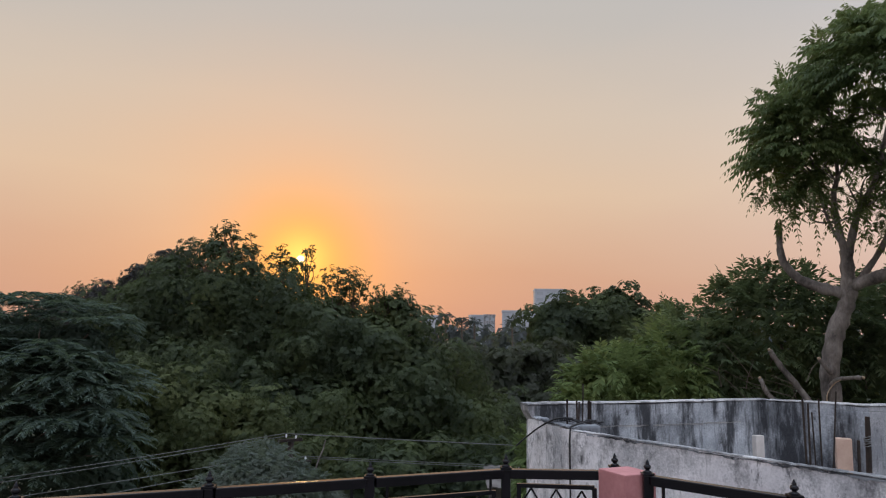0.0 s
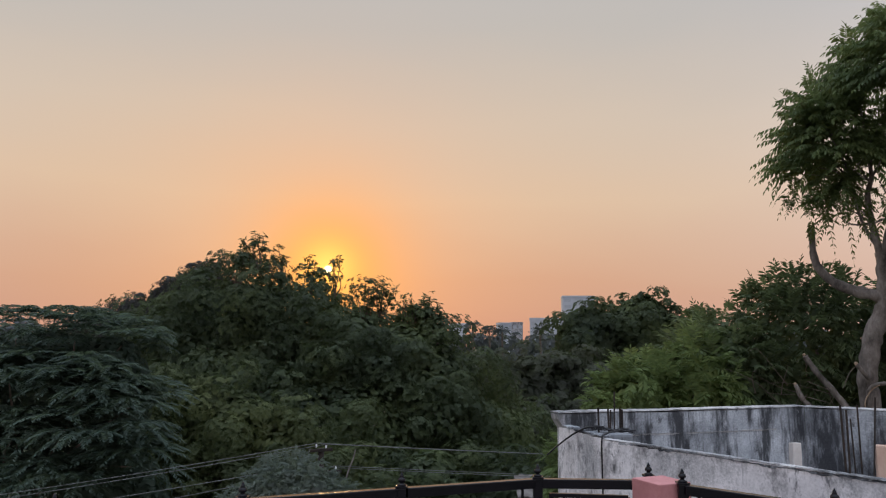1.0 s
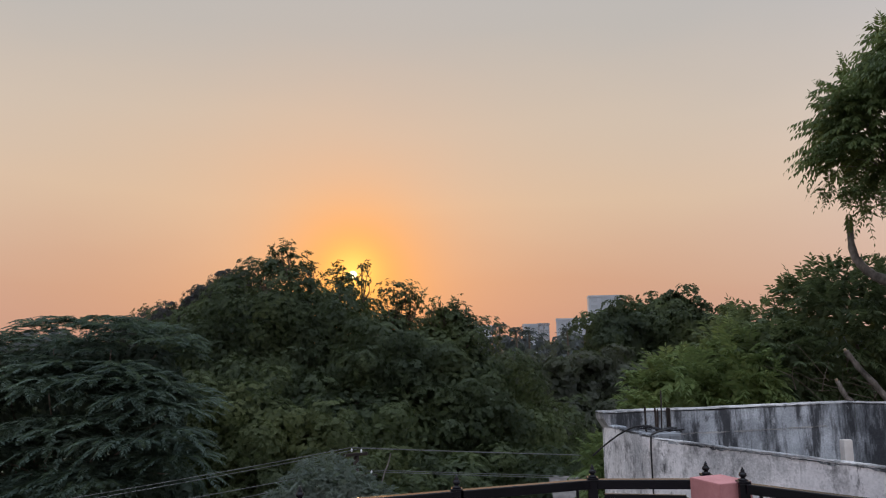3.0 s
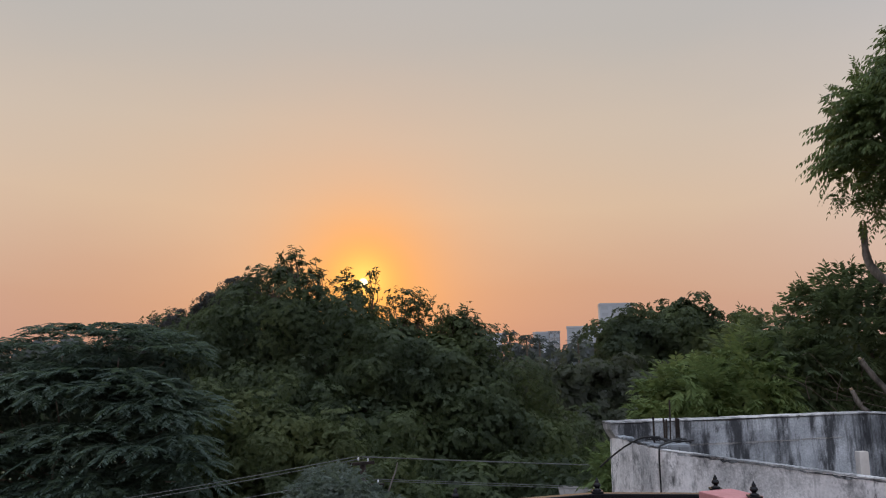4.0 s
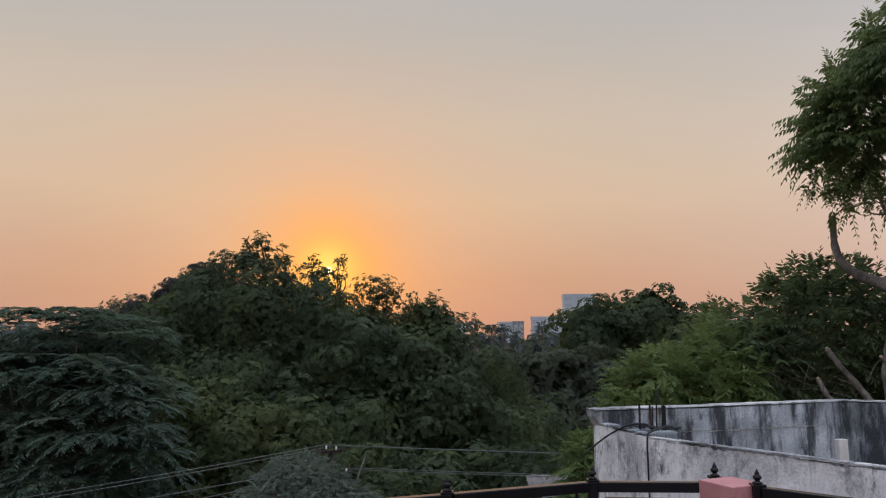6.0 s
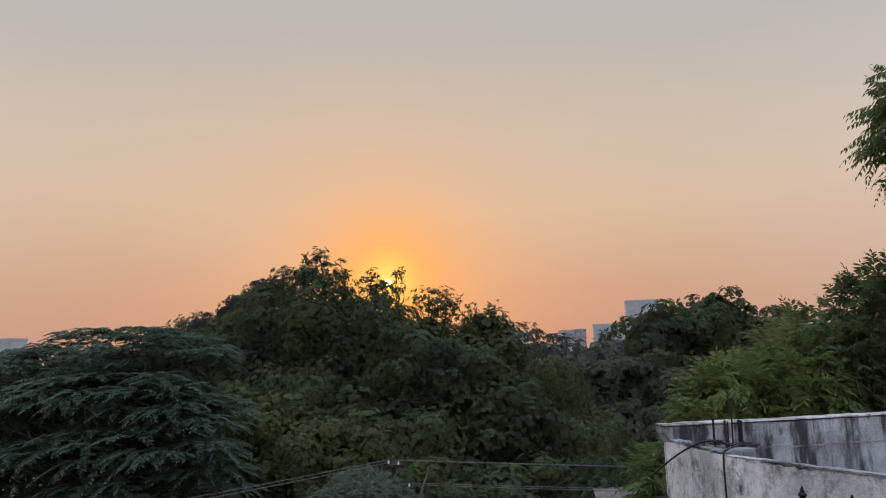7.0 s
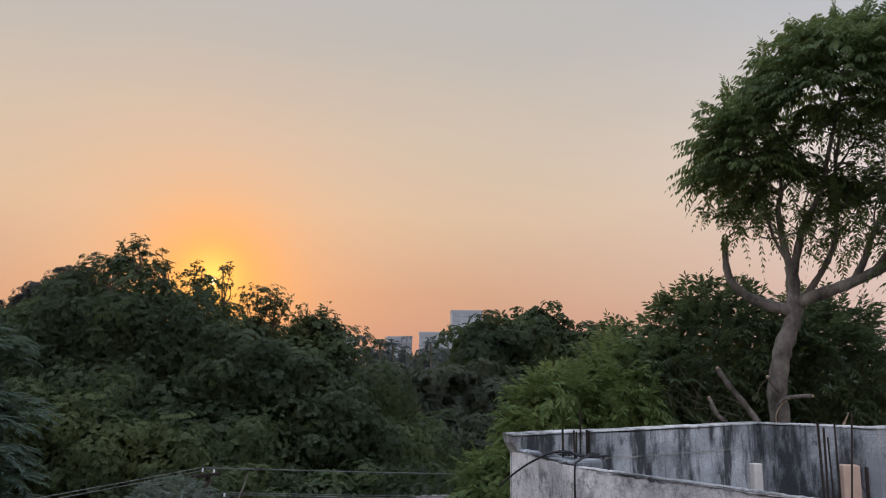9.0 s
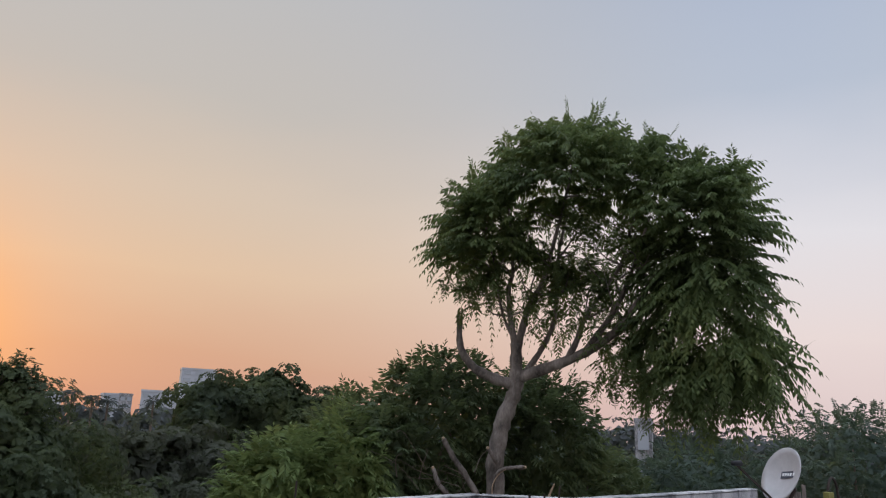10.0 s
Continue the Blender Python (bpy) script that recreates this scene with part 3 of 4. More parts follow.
# a rough joint of mortar along the back wall
dv = (Vector(WB) - Vector(WA)).normalized()
nv = Vector((-dv.y, dv.x))
for i, (s0, s1, z) in enumerate(((0.55, 1.15, 7.475), (1.2, 1.75, 7.472), (1.78, 2.2, 7.478))):
    wall_run(f"trim_joint_{i + 1}", Vector(WA) + dv * s0 - nv * 0.004, Vector(WA) + dv * s1 - nv * 0.004, z - 0.006, z + 0.006, 0.008, COPING, "rough mortar joint across the parapet", 0.006, 0.012, 30 + i, 0.008, 0.008)
# the flared end of the back wall, stepping out over the side wall
bm = bmesh.new()
d = (Vector(WB) - Vector(WA)).normalized()
n = Vector((-d.y, d.x))
for e, z in ((0.0, 7.53), (0.028, 7.57), (0.06, 7.62), (0.07, 7.665)):
    for k in (0.0, 0.13):
        q = Vector(WA) - d * e + n * k
        bm.verts.new((q.x, q.y, z))
    for k in (0.13, 0.0):
        q = Vector(WA) + d * 0.02 + n * k
        bm.verts.new((q.x, q.y, z))
bm.verts.ensure_lookup_table()
for r in range(3):
    for k in range(4):
        bm.faces.new([bm.verts[r * 4 + k], bm.verts[r * 4 + (k + 1) % 4], bm.verts[r * 4 + 4 + (k + 1) % 4], bm.verts[r * 4 + 4 + k]])
bmesh.ops.contextual_create(bm, geom=[bm.verts[i] for i in range(4)])
bmesh.ops.contextual_create(bm, geom=[bm.verts[i] for i in range(12, 16)])
bmesh.ops.recalc_face_normals(bm, faces=bm.faces)
tagged(mesh_ob("trim_corbel", bm, WALL_GREY), "flared concrete end of the parapet", "corbel", kind="structure")

FA, FB = (0.953, 5.265), (3.2, 2.25)
wall_run("wall_front", FA, FB, 0, 7.552, 0.055, WALL_PALE, "low whitewashed parapet with black mould stains", 0.01, seed=6)
dv = (Vector(FB) - Vector(FA)).normalized()
nv = Vector((-dv.y, dv.x))
wall_run("trim_coping_5", Vector(FA) - nv * 0.003 - dv * 0.004, Vector(FB) - nv * 0.003, 7.554, 7.561, 0.052, COPING, "chipped mortar coping on the low parapet", 0.004, 0.012, 16, 0.006, 0.007)
# ragged dark strip: eroded plaster plus the shadow line under the coping
wall_run("trim_eroded_shade_edge", Vector(FA) - nv * 0.004 + dv * 0.15, Vector(FB) - nv * 0.004, 7.54, 7.549, 0.012, WALL_DARK, "eroded plaster edge with the coping's shadow line as a dark strip", 0.004, 0.018, 19, 0.02, 0.006)
wall_run("wall_side", (WA[0] - 0.055, WA[1] + 0.13), FA, 0, 7.556, 0.07, WALL_PALE, "whitewashed side wall of the neighbouring house", 0.016, 0.02, seed=7, chip=0.02)
wall_run("trim_coping_6", (WA[0] - 0.057, WA[1] + 0.13), (FA[0] - 0.002, FA[1] + 0.006), 7.56, 7.578, 0.076, WALL_DARK, "blackened broken mortar on the side wall", 0.016, 0.014, 7, 0.012, 0.02)
roof_poly = [(0.95, 5.9), (1.08, 5.4), (3.35, 2.4), (12, 2.6), (11.5, 8.6), (7.4, 7.56), (3.85, 6.44), (3.15, 6.92), (0.95, 6.1)]
tagged(mesh_ob("floor_roof", prism(bmesh.new(), roof_poly, 6.4, 6.6), WALL_GREY), "flat concrete roof of the neighbouring house", "roof", kind="structure")
tagged(mesh_ob("wall_neighbour", prism(bmesh.new(), [(x + 0.02, y - 0.0) for x, y in roof_poly], 0, 6.39), WALL_PALE), "plastered wall of the neighbouring house", "wall", kind="structure")


# ---- trees ----
def top_sprays(tree, tips, mat, seed):
    """Thin twigs that stand out above a crown, each ending in loose whorls of leaves."""
    rng = np.random.default_rng(seed)
    o = tree.matrix_world.translation
    arrays = []
    bm = bmesh.new()
    for x, y, z, *wide in tips:
        tp, wide = Vector((x, y, z)), wide[0] if wide else 0.55
        root = tp + Vector((rng.uniform(-0.2, 0.2), 0.4, -1.6))
        for k in range(9 if wide > 0.5 else 5):
            e = tp + Vector((rng.uniform(-wide, wide), rng.uniform(-0.3, 0.3), -0.12 - 0.75 * rng.random()))
            if k == 0:
                e = tp - Vector((0, 0, 0.1))
            mid = root.lerp(e, 0.55) + Vector((rng.uniform(-.15, .15), 0, rng.uniform(-0.15, 0.1)))
            q, r = taper([root - o, mid - o, e - o], 0.03, 0.009, 4)
            tube(bm, q, r, 5)
            for c in (e, mid.lerp(e, 0.75) + Vector((rng.uniform(-.14, .14), 0, rng.uniform(-.05, .08))), mid.lerp(e, 0.5) + Vector((rng.uniform(-.2, .2), 0, rng.uniform(-.05, .1)))):
                arrays.append(rosettes(rng, np.array([c]) + rng.normal(0, 0.07, (2, 3)), unit(np.array([[0, 0, 1.0]]) + rng.normal(0, 0.5, (2, 3))), 14, 0.14, 0.34, 0.4))
    tagged(part("twig", bm, BARK, tree), kind="stuff")
    leaves_ob("spray", *[np.concatenate([a[i] for a in arrays]) for i in range(5)], mat, tree)


def big_trees():
    big = billow_tree("tree", (-6.5, 29), [(-8.3, 28.6, 7.7, 3.8, 3.6, 3.8), (-4.6, 27.8, 6.9, 3.2, 3.4, 3.3), (-1.6, 27.2, 5.6, 2.8, 3.0, 3.3), (-2.5, 27.1, 7.15, 1.9, 2.0, 2.2), (-6.7, 28.0, 8.2, 1.6, 2.0, 2.0), (-9.2, 28.2, 8.8, 1.4, 1.6, 2.1), (-11.3, 28.4, 6.4, 3.4, 3.6, 3.7),
                                     (0.6, 27.6, 3.4, 2.7, 3.0, 3.2), (-5.0, 25.2, 4.2, 4.4, 2.6, 3.2), (-8.6, 26.2, 5.4, 3.0, 2.4, 3.3)],
                 300, 0.9, 1130, 0.1, 0.42, LEAF_DARK, "large dark green tree with a broad domed crown", 11, 0.5)
    top_sprays(big, [(-8.29, 27, 12.5), (-7.38, 27, 12.13), (-8.97, 27, 11.84), (-6.1, 27, 11.7, 0.26), (-5.1, 27, 11.62, 0.26), (-3.97, 27, 10.6), (-3.36, 27, 10.59), (-2.2, 27, 10.12), (-1.5, 27, 10.18), (-1.14, 27, 9.78)], LEAF_DARK, 41)
    billow_tree("tree", (-7.4, 22.6), [(-7.6, 22.2, 5.0, 2.2, 1.9, 2.3), (-5.4, 21.8, 4.4, 1.7, 1.6, 1.9), (-9.6, 22.6, 5.0, 1.9, 1.8, 2.2), (-6.6, 21.2, 3.2, 2.6, 1.6, 2.0), (-3.6, 21.2, 3.9, 1.1, 1.1, 1.5)],
                 120, 0.62, 900, 0.09, 0.42, LEAF_OLIVE, "olive green tree with rounded leaf clumps", 12, 0.3)
    billow_tree("tree", (-0.6, 22.5), [(-1.2, 22.5, 3.0, 1.8, 1.6, 2.4), (1.2, 23.0, 2.6, 2.0, 1.6, 2.4), (-2.6, 20.6, 2.4, 1.6, 1.4, 2.4)],
                 70, 0.66, 900, 0.095, 0.42, LEAF_DARK, "dark green tree in front of the large one", 13, 0.25)
    billow_tree("tree", (-14.0, 34), [(-12.8, 34, 10.6, 1.3, 1.3, 1.5), (-14.3, 34, 9.8, 1.4, 1.3, 1.5), (-15.9, 34, 9.1, 1.4, 1.3, 1.4), (-17.6, 34, 8.3, 1.6, 1.4, 1.5)],
                 190, 0.42, 300, 0.1, 0.3, LEAF_DRY, "thin grey-brown tree with fine sparse leaves", 14, 0.25, BARK_GREY)
    billow_tree("tree", (11, 49), [(8.0, 49, 8.3, 2.6, 2.6, 2.9), (11.6, 49, 8.6, 2.8, 2.8, 3.4), (14.2, 49, 7.9, 2.2, 2.4, 2.7), (11, 48, 4.5, 5.5, 3, 3.5)],
                 130, 0.8, 500, 0.19, 0.5, LEAF_DARK, "dark round-headed tree standing further off", 15, 0.4)
    billow_tree("tree", (3, 40), [(2.6, 40, 4.8, 3.2, 2.6, 3.0), (6.4, 40.5, 4.9, 3.2, 2.6, 3.0), (4.4, 38, 3.0, 4.5, 2.5, 3.0), (9.5, 39, 4.2, 2.6, 2.4, 3.2)],
                 140, 0.8, 450, 0.18, 0.5, LEAF_MID, "green tree in the gap between the larger ones", 16, 0.3)


big_trees()


def feather_tree(name, foot, lobes, n, flen, pairs, leaf_len, leaf_w, mat, label, seed, trunk_r, droop=(0.2, 0.6), inner=0.35, rise=0.25, low=-0.3, bark=None, fill=0, fill_leaf=0.3, group="", hang=0.45, level=1.0, shoots=0):
    rng = np.random.default_rng(seed)
    t = thing(name, (foot[0], foot[1], 0), label, "tree", group)
    bm = bmesh.new()
    top = Vector(lobes[0][:3]) - Vector((foot[0], foot[1], 0))
    q, r = taper([(0, 0, -0.2), (0.1, -0.1, top.z * 0.4), top], trunk_r, trunk_r * 0.4, 5)
    tube(bm, q, r, 10, 0.05, seed)
    part("trunk", bm, bark or BARK, t, smooth=True)
    bm = bmesh.new()
    limbs_to(bm, q[len(q) // 2], [Vector(l[:3]) + Vector((0, 0, l[5] * 0.5)) - Vector((foot[0], foot[1], 0)) for l in lobes], trunk_r * 0.5, seed)
    part("limb", bm, bark or BARK, t, smooth=True)
    a = frond_crown(rng, lobes, n, flen, pairs, leaf_len, leaf_w, droop, low, inner, rise, 1.0, hang, level)
    if shoots:
        up = frond_crown(rng, lobes, shoots, flen * 1.1, pairs, leaf_len, leaf_w, (0.05, 0.3), 0.35, 0.05, 1.1, 1.0, 0.3)
        a = [np.concatenate(z) for z in zip(a, up)]
    if fill:
        q, oq = shell(rng, [(*l[:3], l[3] * 0.8, l[4] * 0.8, l[5] * (0.8 if level == 1.0 else 0.68)) for l in lobes], fill, -0.8, 0.3)
        lq = np.full((fill, 1), fill_leaf)
        a = [np.concatenate(z) for z in zip(a, (q, unit(np.cross(oq, rng.normal(size=(fill, 3)))), oq, lq, lq * 0.5))]
    leaves_ob("crown", *a, mat, t)
    return t


def umbrella_tree():
    """A wide tree in flat layers; each twig ends in a ring of feathered fronds that arch over like an umbrella."""
    rng = np.random.default_rng(21)
    t = thing("tree", (-11.5, 18.8, 0), "bluish green flat-topped tree with layered feathery fronds", "tree")
    o = Vector((-11.5, 18.8, 0))
    top = [(-12.0, 18.6, 8.5, 1.5, 1.4, 0.7), (-10.4, 18.6, 8.46, 1.4, 1.4, 0.7), (-9.2, 18.7, 8.3, 1.0, 1.2, 0.6), (-13.5, 18.6, 8.2, 1.1, 1.3, 0.5),
           (-14.9, 18.8, 7.75, 1.2, 1.3, 0.5), (-16.6, 18.8, 7.2, 1.4, 1.3, 0.6)]
    mid = [(-11.4, 17.5, 7.45, 1.6, 1.1, 0.62), (-9.3, 17.4, 7.3, 1.1, 1.0, 0.62), (-13.7, 17.5, 7.0, 1.4, 1.0, 0.62), (-8.35, 17.7, 6.85, 0.8, 0.9, 0.5), (-15.8, 17.6, 6.4, 1.4, 1.0, 0.5)]
    lower = [(-8.8, 16.9, 6.3, 1.2, 0.8, 0.5), (-10.7, 16.8, 6.15, 1.2, 0.9, 0.5), (-12.6, 16.8, 5.9, 1.3, 0.9, 0.5), (-9.7, 16.4, 5.15, 1.1, 0.8, 0.46),
             (-11.7, 16.3, 4.8, 1.2, 0.8, 0.46), (-7.95, 17.0, 5.5, 0.7, 0.7, 0.46), (-14.6, 16.8, 5.4, 1.4, 0.9, 0.5)]
    bm = bmesh.new()
    q, r = taper([(0, 0, -0.2), (0.1, -0.1, 2.6), (0, 0, 4.6)], 0.32, 0.2, 5)
    tube(bm, q, r, 10, 0.05, 21)
    part("trunk", bm, BARK, t, smooth=True)
    bm = bmesh.new()
    limbs_to(bm, (0, 0, 4.2), [Vector(l[:3]) - Vector((0, 0, 0.15)) - o for l in top + mid + lower], 0.06, 21)
    part("limb", bm, BARK, t, smooth=True)
    sets = []
    for lobes, n, k, length, pairs, leaf in ((top, 260, 8, 0.5, 10, 0.1), (mid, 210, 7, 0.8, 13, 0.125), (lower, 200, 7, 0.95, 14, 0.135)):
        p, out = shell(rng, lobes, n, -0.25, 0.3)
        c = np.repeat(p, k, axis=0)
        a = (np.tile(np.arange(k), n) + np.repeat(rng.random(n), k)) * 2 * math.pi / k + rng.normal(0, 0.15, n * k)
        d = np.stack([np.cos(a), np.sin(a), rng.uniform(0.1, 0.4, n * k)], axis=1) + np.repeat(out, k, axis=0) * 0.25
        sets.append(fronds(rng, c, d, length * rng.uniform(0.7, 1.2, n * k), pairs, leaf, 0.32, rng.uniform(0.3, 0.55, n * k), 0.15))
    behind = [(-11.6, 19.2, 6.9, 2.6, 1.0, 1.75), (-14.4, 19.2, 6.1, 2.2, 1.0, 1.7), (-9.6, 19.0, 6.7, 1.1, 1.0, 1.75), (-11.5, 18.9, 4.2, 3.8, 1.2, 1.9), (-16.5, 19.2, 5.4, 1.8, 1.0, 1.7)]
    q, oq = shell(rng, behind, 22000, -0.8, 0.3)
    lq = rng.uniform(0.14, 0.26, (len(q), 1))
    sets.append((q, unit(np.cross(oq, rng.normal(size=q.shape))), oq, lq, lq * 0.5))
    leaves_ob("crown", *[np.concatenate([z[i] for z in sets]) for i in range(5)], LEAF_BLUE, t)


umbrella_tree()
feather_tree("tree", (7.4, 15.4), [(7.0, 15.2, 8.0, 1.9, 1.5, 2.0), (5.0, 14.8, 7.4, 1.4, 1.4, 1.7), (9.2, 15.2, 7.8, 1.8, 1.5, 2.0), (10.7, 14.9, 6.3, 1.6, 1.4, 1.9), (7.0, 14.4, 5.5, 3.4, 1.1, 2.2)],
             2100, 0.75, 9, 0.15, 0.3, LEAF_BUSH, "bushy dark green tree behind the neighbouring roof", 22, 0.2, (0.2, 0.6), 0.3, 0.3, -0.6, None, 12000, 0.2, shoots=170)
feather_tree("tree", (3.3, 14.3), [(3.3, 14.1, 6.7, 1.1, 1.2, 1.45), (4.3, 14.0, 7.1, 0.9, 1.1, 1.4), (2.3, 13.8, 5.6, 0.95, 1.0, 1.3), (3.6, 13.5, 5.2, 1.7, 1.0, 1.8)],
             1150, 0.72, 9, 0.15, 0.3, LEAF_FRESH, "bush with fresh yellow-green feathered leaves", 27, 0.14, (0.2, 0.6), 0.3, 0.3, -0.6, None, 8000, 0.18, shoots=110)
feather_tree("tree", (-3.4, 13.9), [(-3.35, 13.6, 5.4, 1.0, 0.9, 0.9), (-2.55, 13.6, 5.05, 0.8, 0.8, 0.8), (-4.2, 13.7, 4.8, 0.8, 0.8, 0.9)],
             2200, 0.32, 9, 0.05, 0.3, LEAF_GREY, "small grey-green acacia beside the power pole", 23, 0.1, (0.2, 0.6), 0.4, 0.2, -0.5, None, 4000, 0.12)
for k, (fx, fy, lob) in enumerate(((21.5, 15.8, [(21.5, 15.8, 6.6, 3.0, 3.0, 3.2), (24.5, 12.5, 6.2, 3.5, 3.0, 3.2)]), (18.6, 19.2, [(18.6, 19.2, 5.6, 3.0, 2.8, 3.0), (15.5, 21.5, 5.3, 2.8, 2.6, 3.0)]))):
    feather_tree("tree", (fx, fy), lob, 1900, 0.75, 11, 0.1, 0.36, LEAF_BLUE, "feathery green tree beyond the neighbouring roof", 24 + k, 0.25, (0.2, 0.5), 0.3, 0.4, -0.4, None, 9000, 0.22)


# the tall pruned tree behind the neighbouring roof
def pruned_tree():
    rng = np.random.default_rng(31)
    t = thing("tree", (7.1, 13.3, 0), "tall pruned tree with pale trunk and drooping feathered leaves", "tree")
    o = Vector((7.1, 13.3, 0))
    bm = bmesh.new()
    way = [(7.15, 13.3, -0.2), (7.1, 13.28, 4.0), (7.17, 13.26, 7.04), (7.14, 13.27, 7.61), (7.21, 13.23, 8.14), (7.28, 13.19, 8.51), (7.42, 13.11, 8.9), (7.47, 13.07, 9.17), (7.47, 13.07, 9.5), (7.46, 13.08, 9.95)]
    q = curve_pts([Vector(p) - o for p in way], 5)
    r = [0.178 - 0.07 * (k / (len(q) - 1)) ** 1.6 + 0.012 * math.sin(k * 1.7) + 0.02 * math.exp(-((p.z - 9.25) / 0.16) ** 2) + 0.018 * math.exp(-((p.z - 8.55) / 0.12) ** 2)
         for k, p in enumerate(q)]
    tube(bm, q, r, 16, 0.06, 5)
    part("trunk", bm, BARK_GREY, t, smooth=True)

    def limb(pts, r0, r1, seed, name="limb", mat=BARK_GREY, label="", gnarl=0.07):
        bm = bmesh.new()
        q, r = taper([Vector(p) - o for p in pts], r0, r1, 6)
        r = [a * (1 + 0.05 * math.sin(k * 1.3 + seed)) for k, a in enumerate(r)]
        tube(bm, q, r, 9, gnarl, seed)
        return part(name, bm, mat, t, label, True)
    limb([(7.45, 13.08, 9.14), (7.08, 13.31, 9.27), (6.79, 13.48, 9.43), (6.6, 13.59, 9.67), (6.51, 13.63, 9.93), (6.49, 13.65, 10.45)], 0.12, 0.055, 1, label="sawn-off limb", gnarl=0.12)
    limb([(7.5, 13.05, 9.28), (7.85, 12.6, 9.47), (8.17, 12.14, 9.67), (8.46, 11.67, 9.94), (8.58, 11.33, 10.23), (8.73, 10.95, 10.66), (8.8, 10.64, 11.1)], 0.125, 0.045, 2)
    limb([(8.08, 12.28, 9.61), (8.17, 12.09, 9.96), (8.24, 11.92, 10.38), (8.44, 11.62, 10.9), (8.64, 11.32, 11.41), (8.8, 11.1, 12.4)], 0.07, 0.025, 3)
    limb([(7.6, 12.98, 9.36), (7.9, 12.85, 9.85), (8.11, 12.75, 10.36), (8.2, 12.76, 10.95), (8.26, 12.77, 11.8), (8.4, 12.7, 12.6)], 0.065, 0.025, 4)
    limb([(8.27, 12.01, 9.73), (8.52, 11.56, 10.36), (8.56, 11.26, 10.74), (8.59, 10.97, 11.22), (8.8, 10.7, 12.2)], 0.075, 0.025, 5)
    limb([(7.46, 13.08, 9.84), (7.38, 13.17, 10.47), (7.36, 13.22, 11.05), (7.45, 13.22, 11.4), (7.44, 13.29, 12.1), (7.41, 13.35, 12.8)], 0.075, 0.02, 6)
    limb([(7.48, 13.06, 9.85), (7.57, 12.98, 10.34), (7.65, 12.89, 10.74), (7.85, 12.73, 11.19), (7.99, 12.54, 12.01), (8.17, 12.38, 12.98), (8.24, 12.29, 13.56)], 0.085, 0.02, 7)
    limb([(8.05, 12.43, 12.46), (7.79, 12.56, 12.52), (7.54, 12.66, 12.56)], 0.028, 0.01, 8)
    limb([(8.13, 12.37, 12.9), (8.35, 12.16, 12.92), (8.52, 11.99, 12.97), (8.69, 11.81, 13.07)], 0.026, 0.01, 15)
    limb([(7.44, 13.1, 10.0), (7.3, 13.2, 10.35), (7.2, 13.3, 10.8), (7.05, 13.3, 11.6), (6.7, 13.3, 12.4)], 0.04, 0.015, 16)
    limb([(8.46, 11.67, 9.94), (8.9, 11.4, 10.3), (9.3, 11.0, 10.9), (9.6, 10.6, 11.8)], 0.06, 0.02, 17)
    limb([(8.73, 10.95, 10.66), (9.2, 10.6, 10.9), (9.8, 10.2, 10.8), (10.2, 9.9, 10.3)], 0.04, 0.012, 18)
    limb([(6.89, 13.31, 7.0), (6.62, 13.43, 7.44), (6.44, 13.5, 7.69), (6.26, 13.57, 7.98), (6.2, 13.57, 8.08)], 0.065, 0.045, 9, label="sawn-off lower limb", gnarl=0.15)
    limb([(6.45, 13.42, 6.7), (6.24, 13.44, 7.1), (6.07, 13.47, 7.3), (5.96, 13.47, 7.55)], 0.075, 0.035, 10, label="sawn-off lower limb", gnarl=0.18)
    limb([(6.97, 13.04, 7.2), (7.01, 12.93, 7.54), (7.17, 12.75, 7.63), (7.32, 12.56, 7.65)], 0.026, 0.038, 11, label="sawn-off lower limb", gnarl=0.15)
    limb([(7.06, 13.05, 7.7), (6.94, 13.02, 7.82), (6.84, 13.0, 7.94)], 0.045, 0.035, 19, label="short sawn stub", gnarl=0.15)
    limb([(6.95, 13.0, 7.05), (6.93, 12.98, 7.3), (7.02, 12.92, 7.5), (7.1, 12.8, 7.6)], 0.012, 0.009, 13, label="pale stripped twig", mat=CUTWOOD)
    for k, c in enumerate(((6.195, 13.57, 8.09), (5.955, 13.47, 7.56), (7.335, 12.54, 7.65), (6.83, 12.995, 7.95), (6.49, 13.65, 10.455))):
        limb([Vector(c), Vector(c) + Vector((-0.02 if k != 2 else 0.03, 0, 0.03 if k != 2 else 0.0))], 0.032, 0.026, 30 + k, name="cut_face", mat=CUTWOOD, label="pale sawn wood")
    limb([(8.05, 12.9, 6.8), (8.12, 12.9, 7.1), (8.25, 12.9, 7.35)], 0.05, 0.01, 14, label="pale split stake", mat=CUTWOOD)
    tw = random.Random(77)
    forks = ((7.38, 13.17, 10.5), (7.4, 13.2, 11.3), (7.45, 13.28, 12.0), (7.65, 12.89, 10.74), (7.9, 12.65, 11.5), (8.05, 12.45, 12.3), (8.2, 12.76, 10.95), (8.24, 12.77, 11.7),
             (8.24, 11.92, 10.38), (8.5, 11.5, 11.0), (8.56, 11.26, 10.74), (8.6, 10.97, 11.22), (9.2, 11.1, 10.8), (8.6, 11.3, 10.3), (7.1, 13.3, 11.3), (6.8, 13.3, 12.2))
    for k in range(64):
        a = forks[k % len(forks)]
        e = (a[0] + tw.uniform(-0.9, 0.9), a[1] + tw.uniform(-0.6, 0.6), a[2] + tw.uniform(0.1, 1.1))
        mid = [(a[i] + e[i]) / 2 + tw.uniform(-0.12, 0.12) for i in range(3)]
        limb([a, mid, e], tw.uniform(0.014, 0.028), 0.005, k, name="branch")

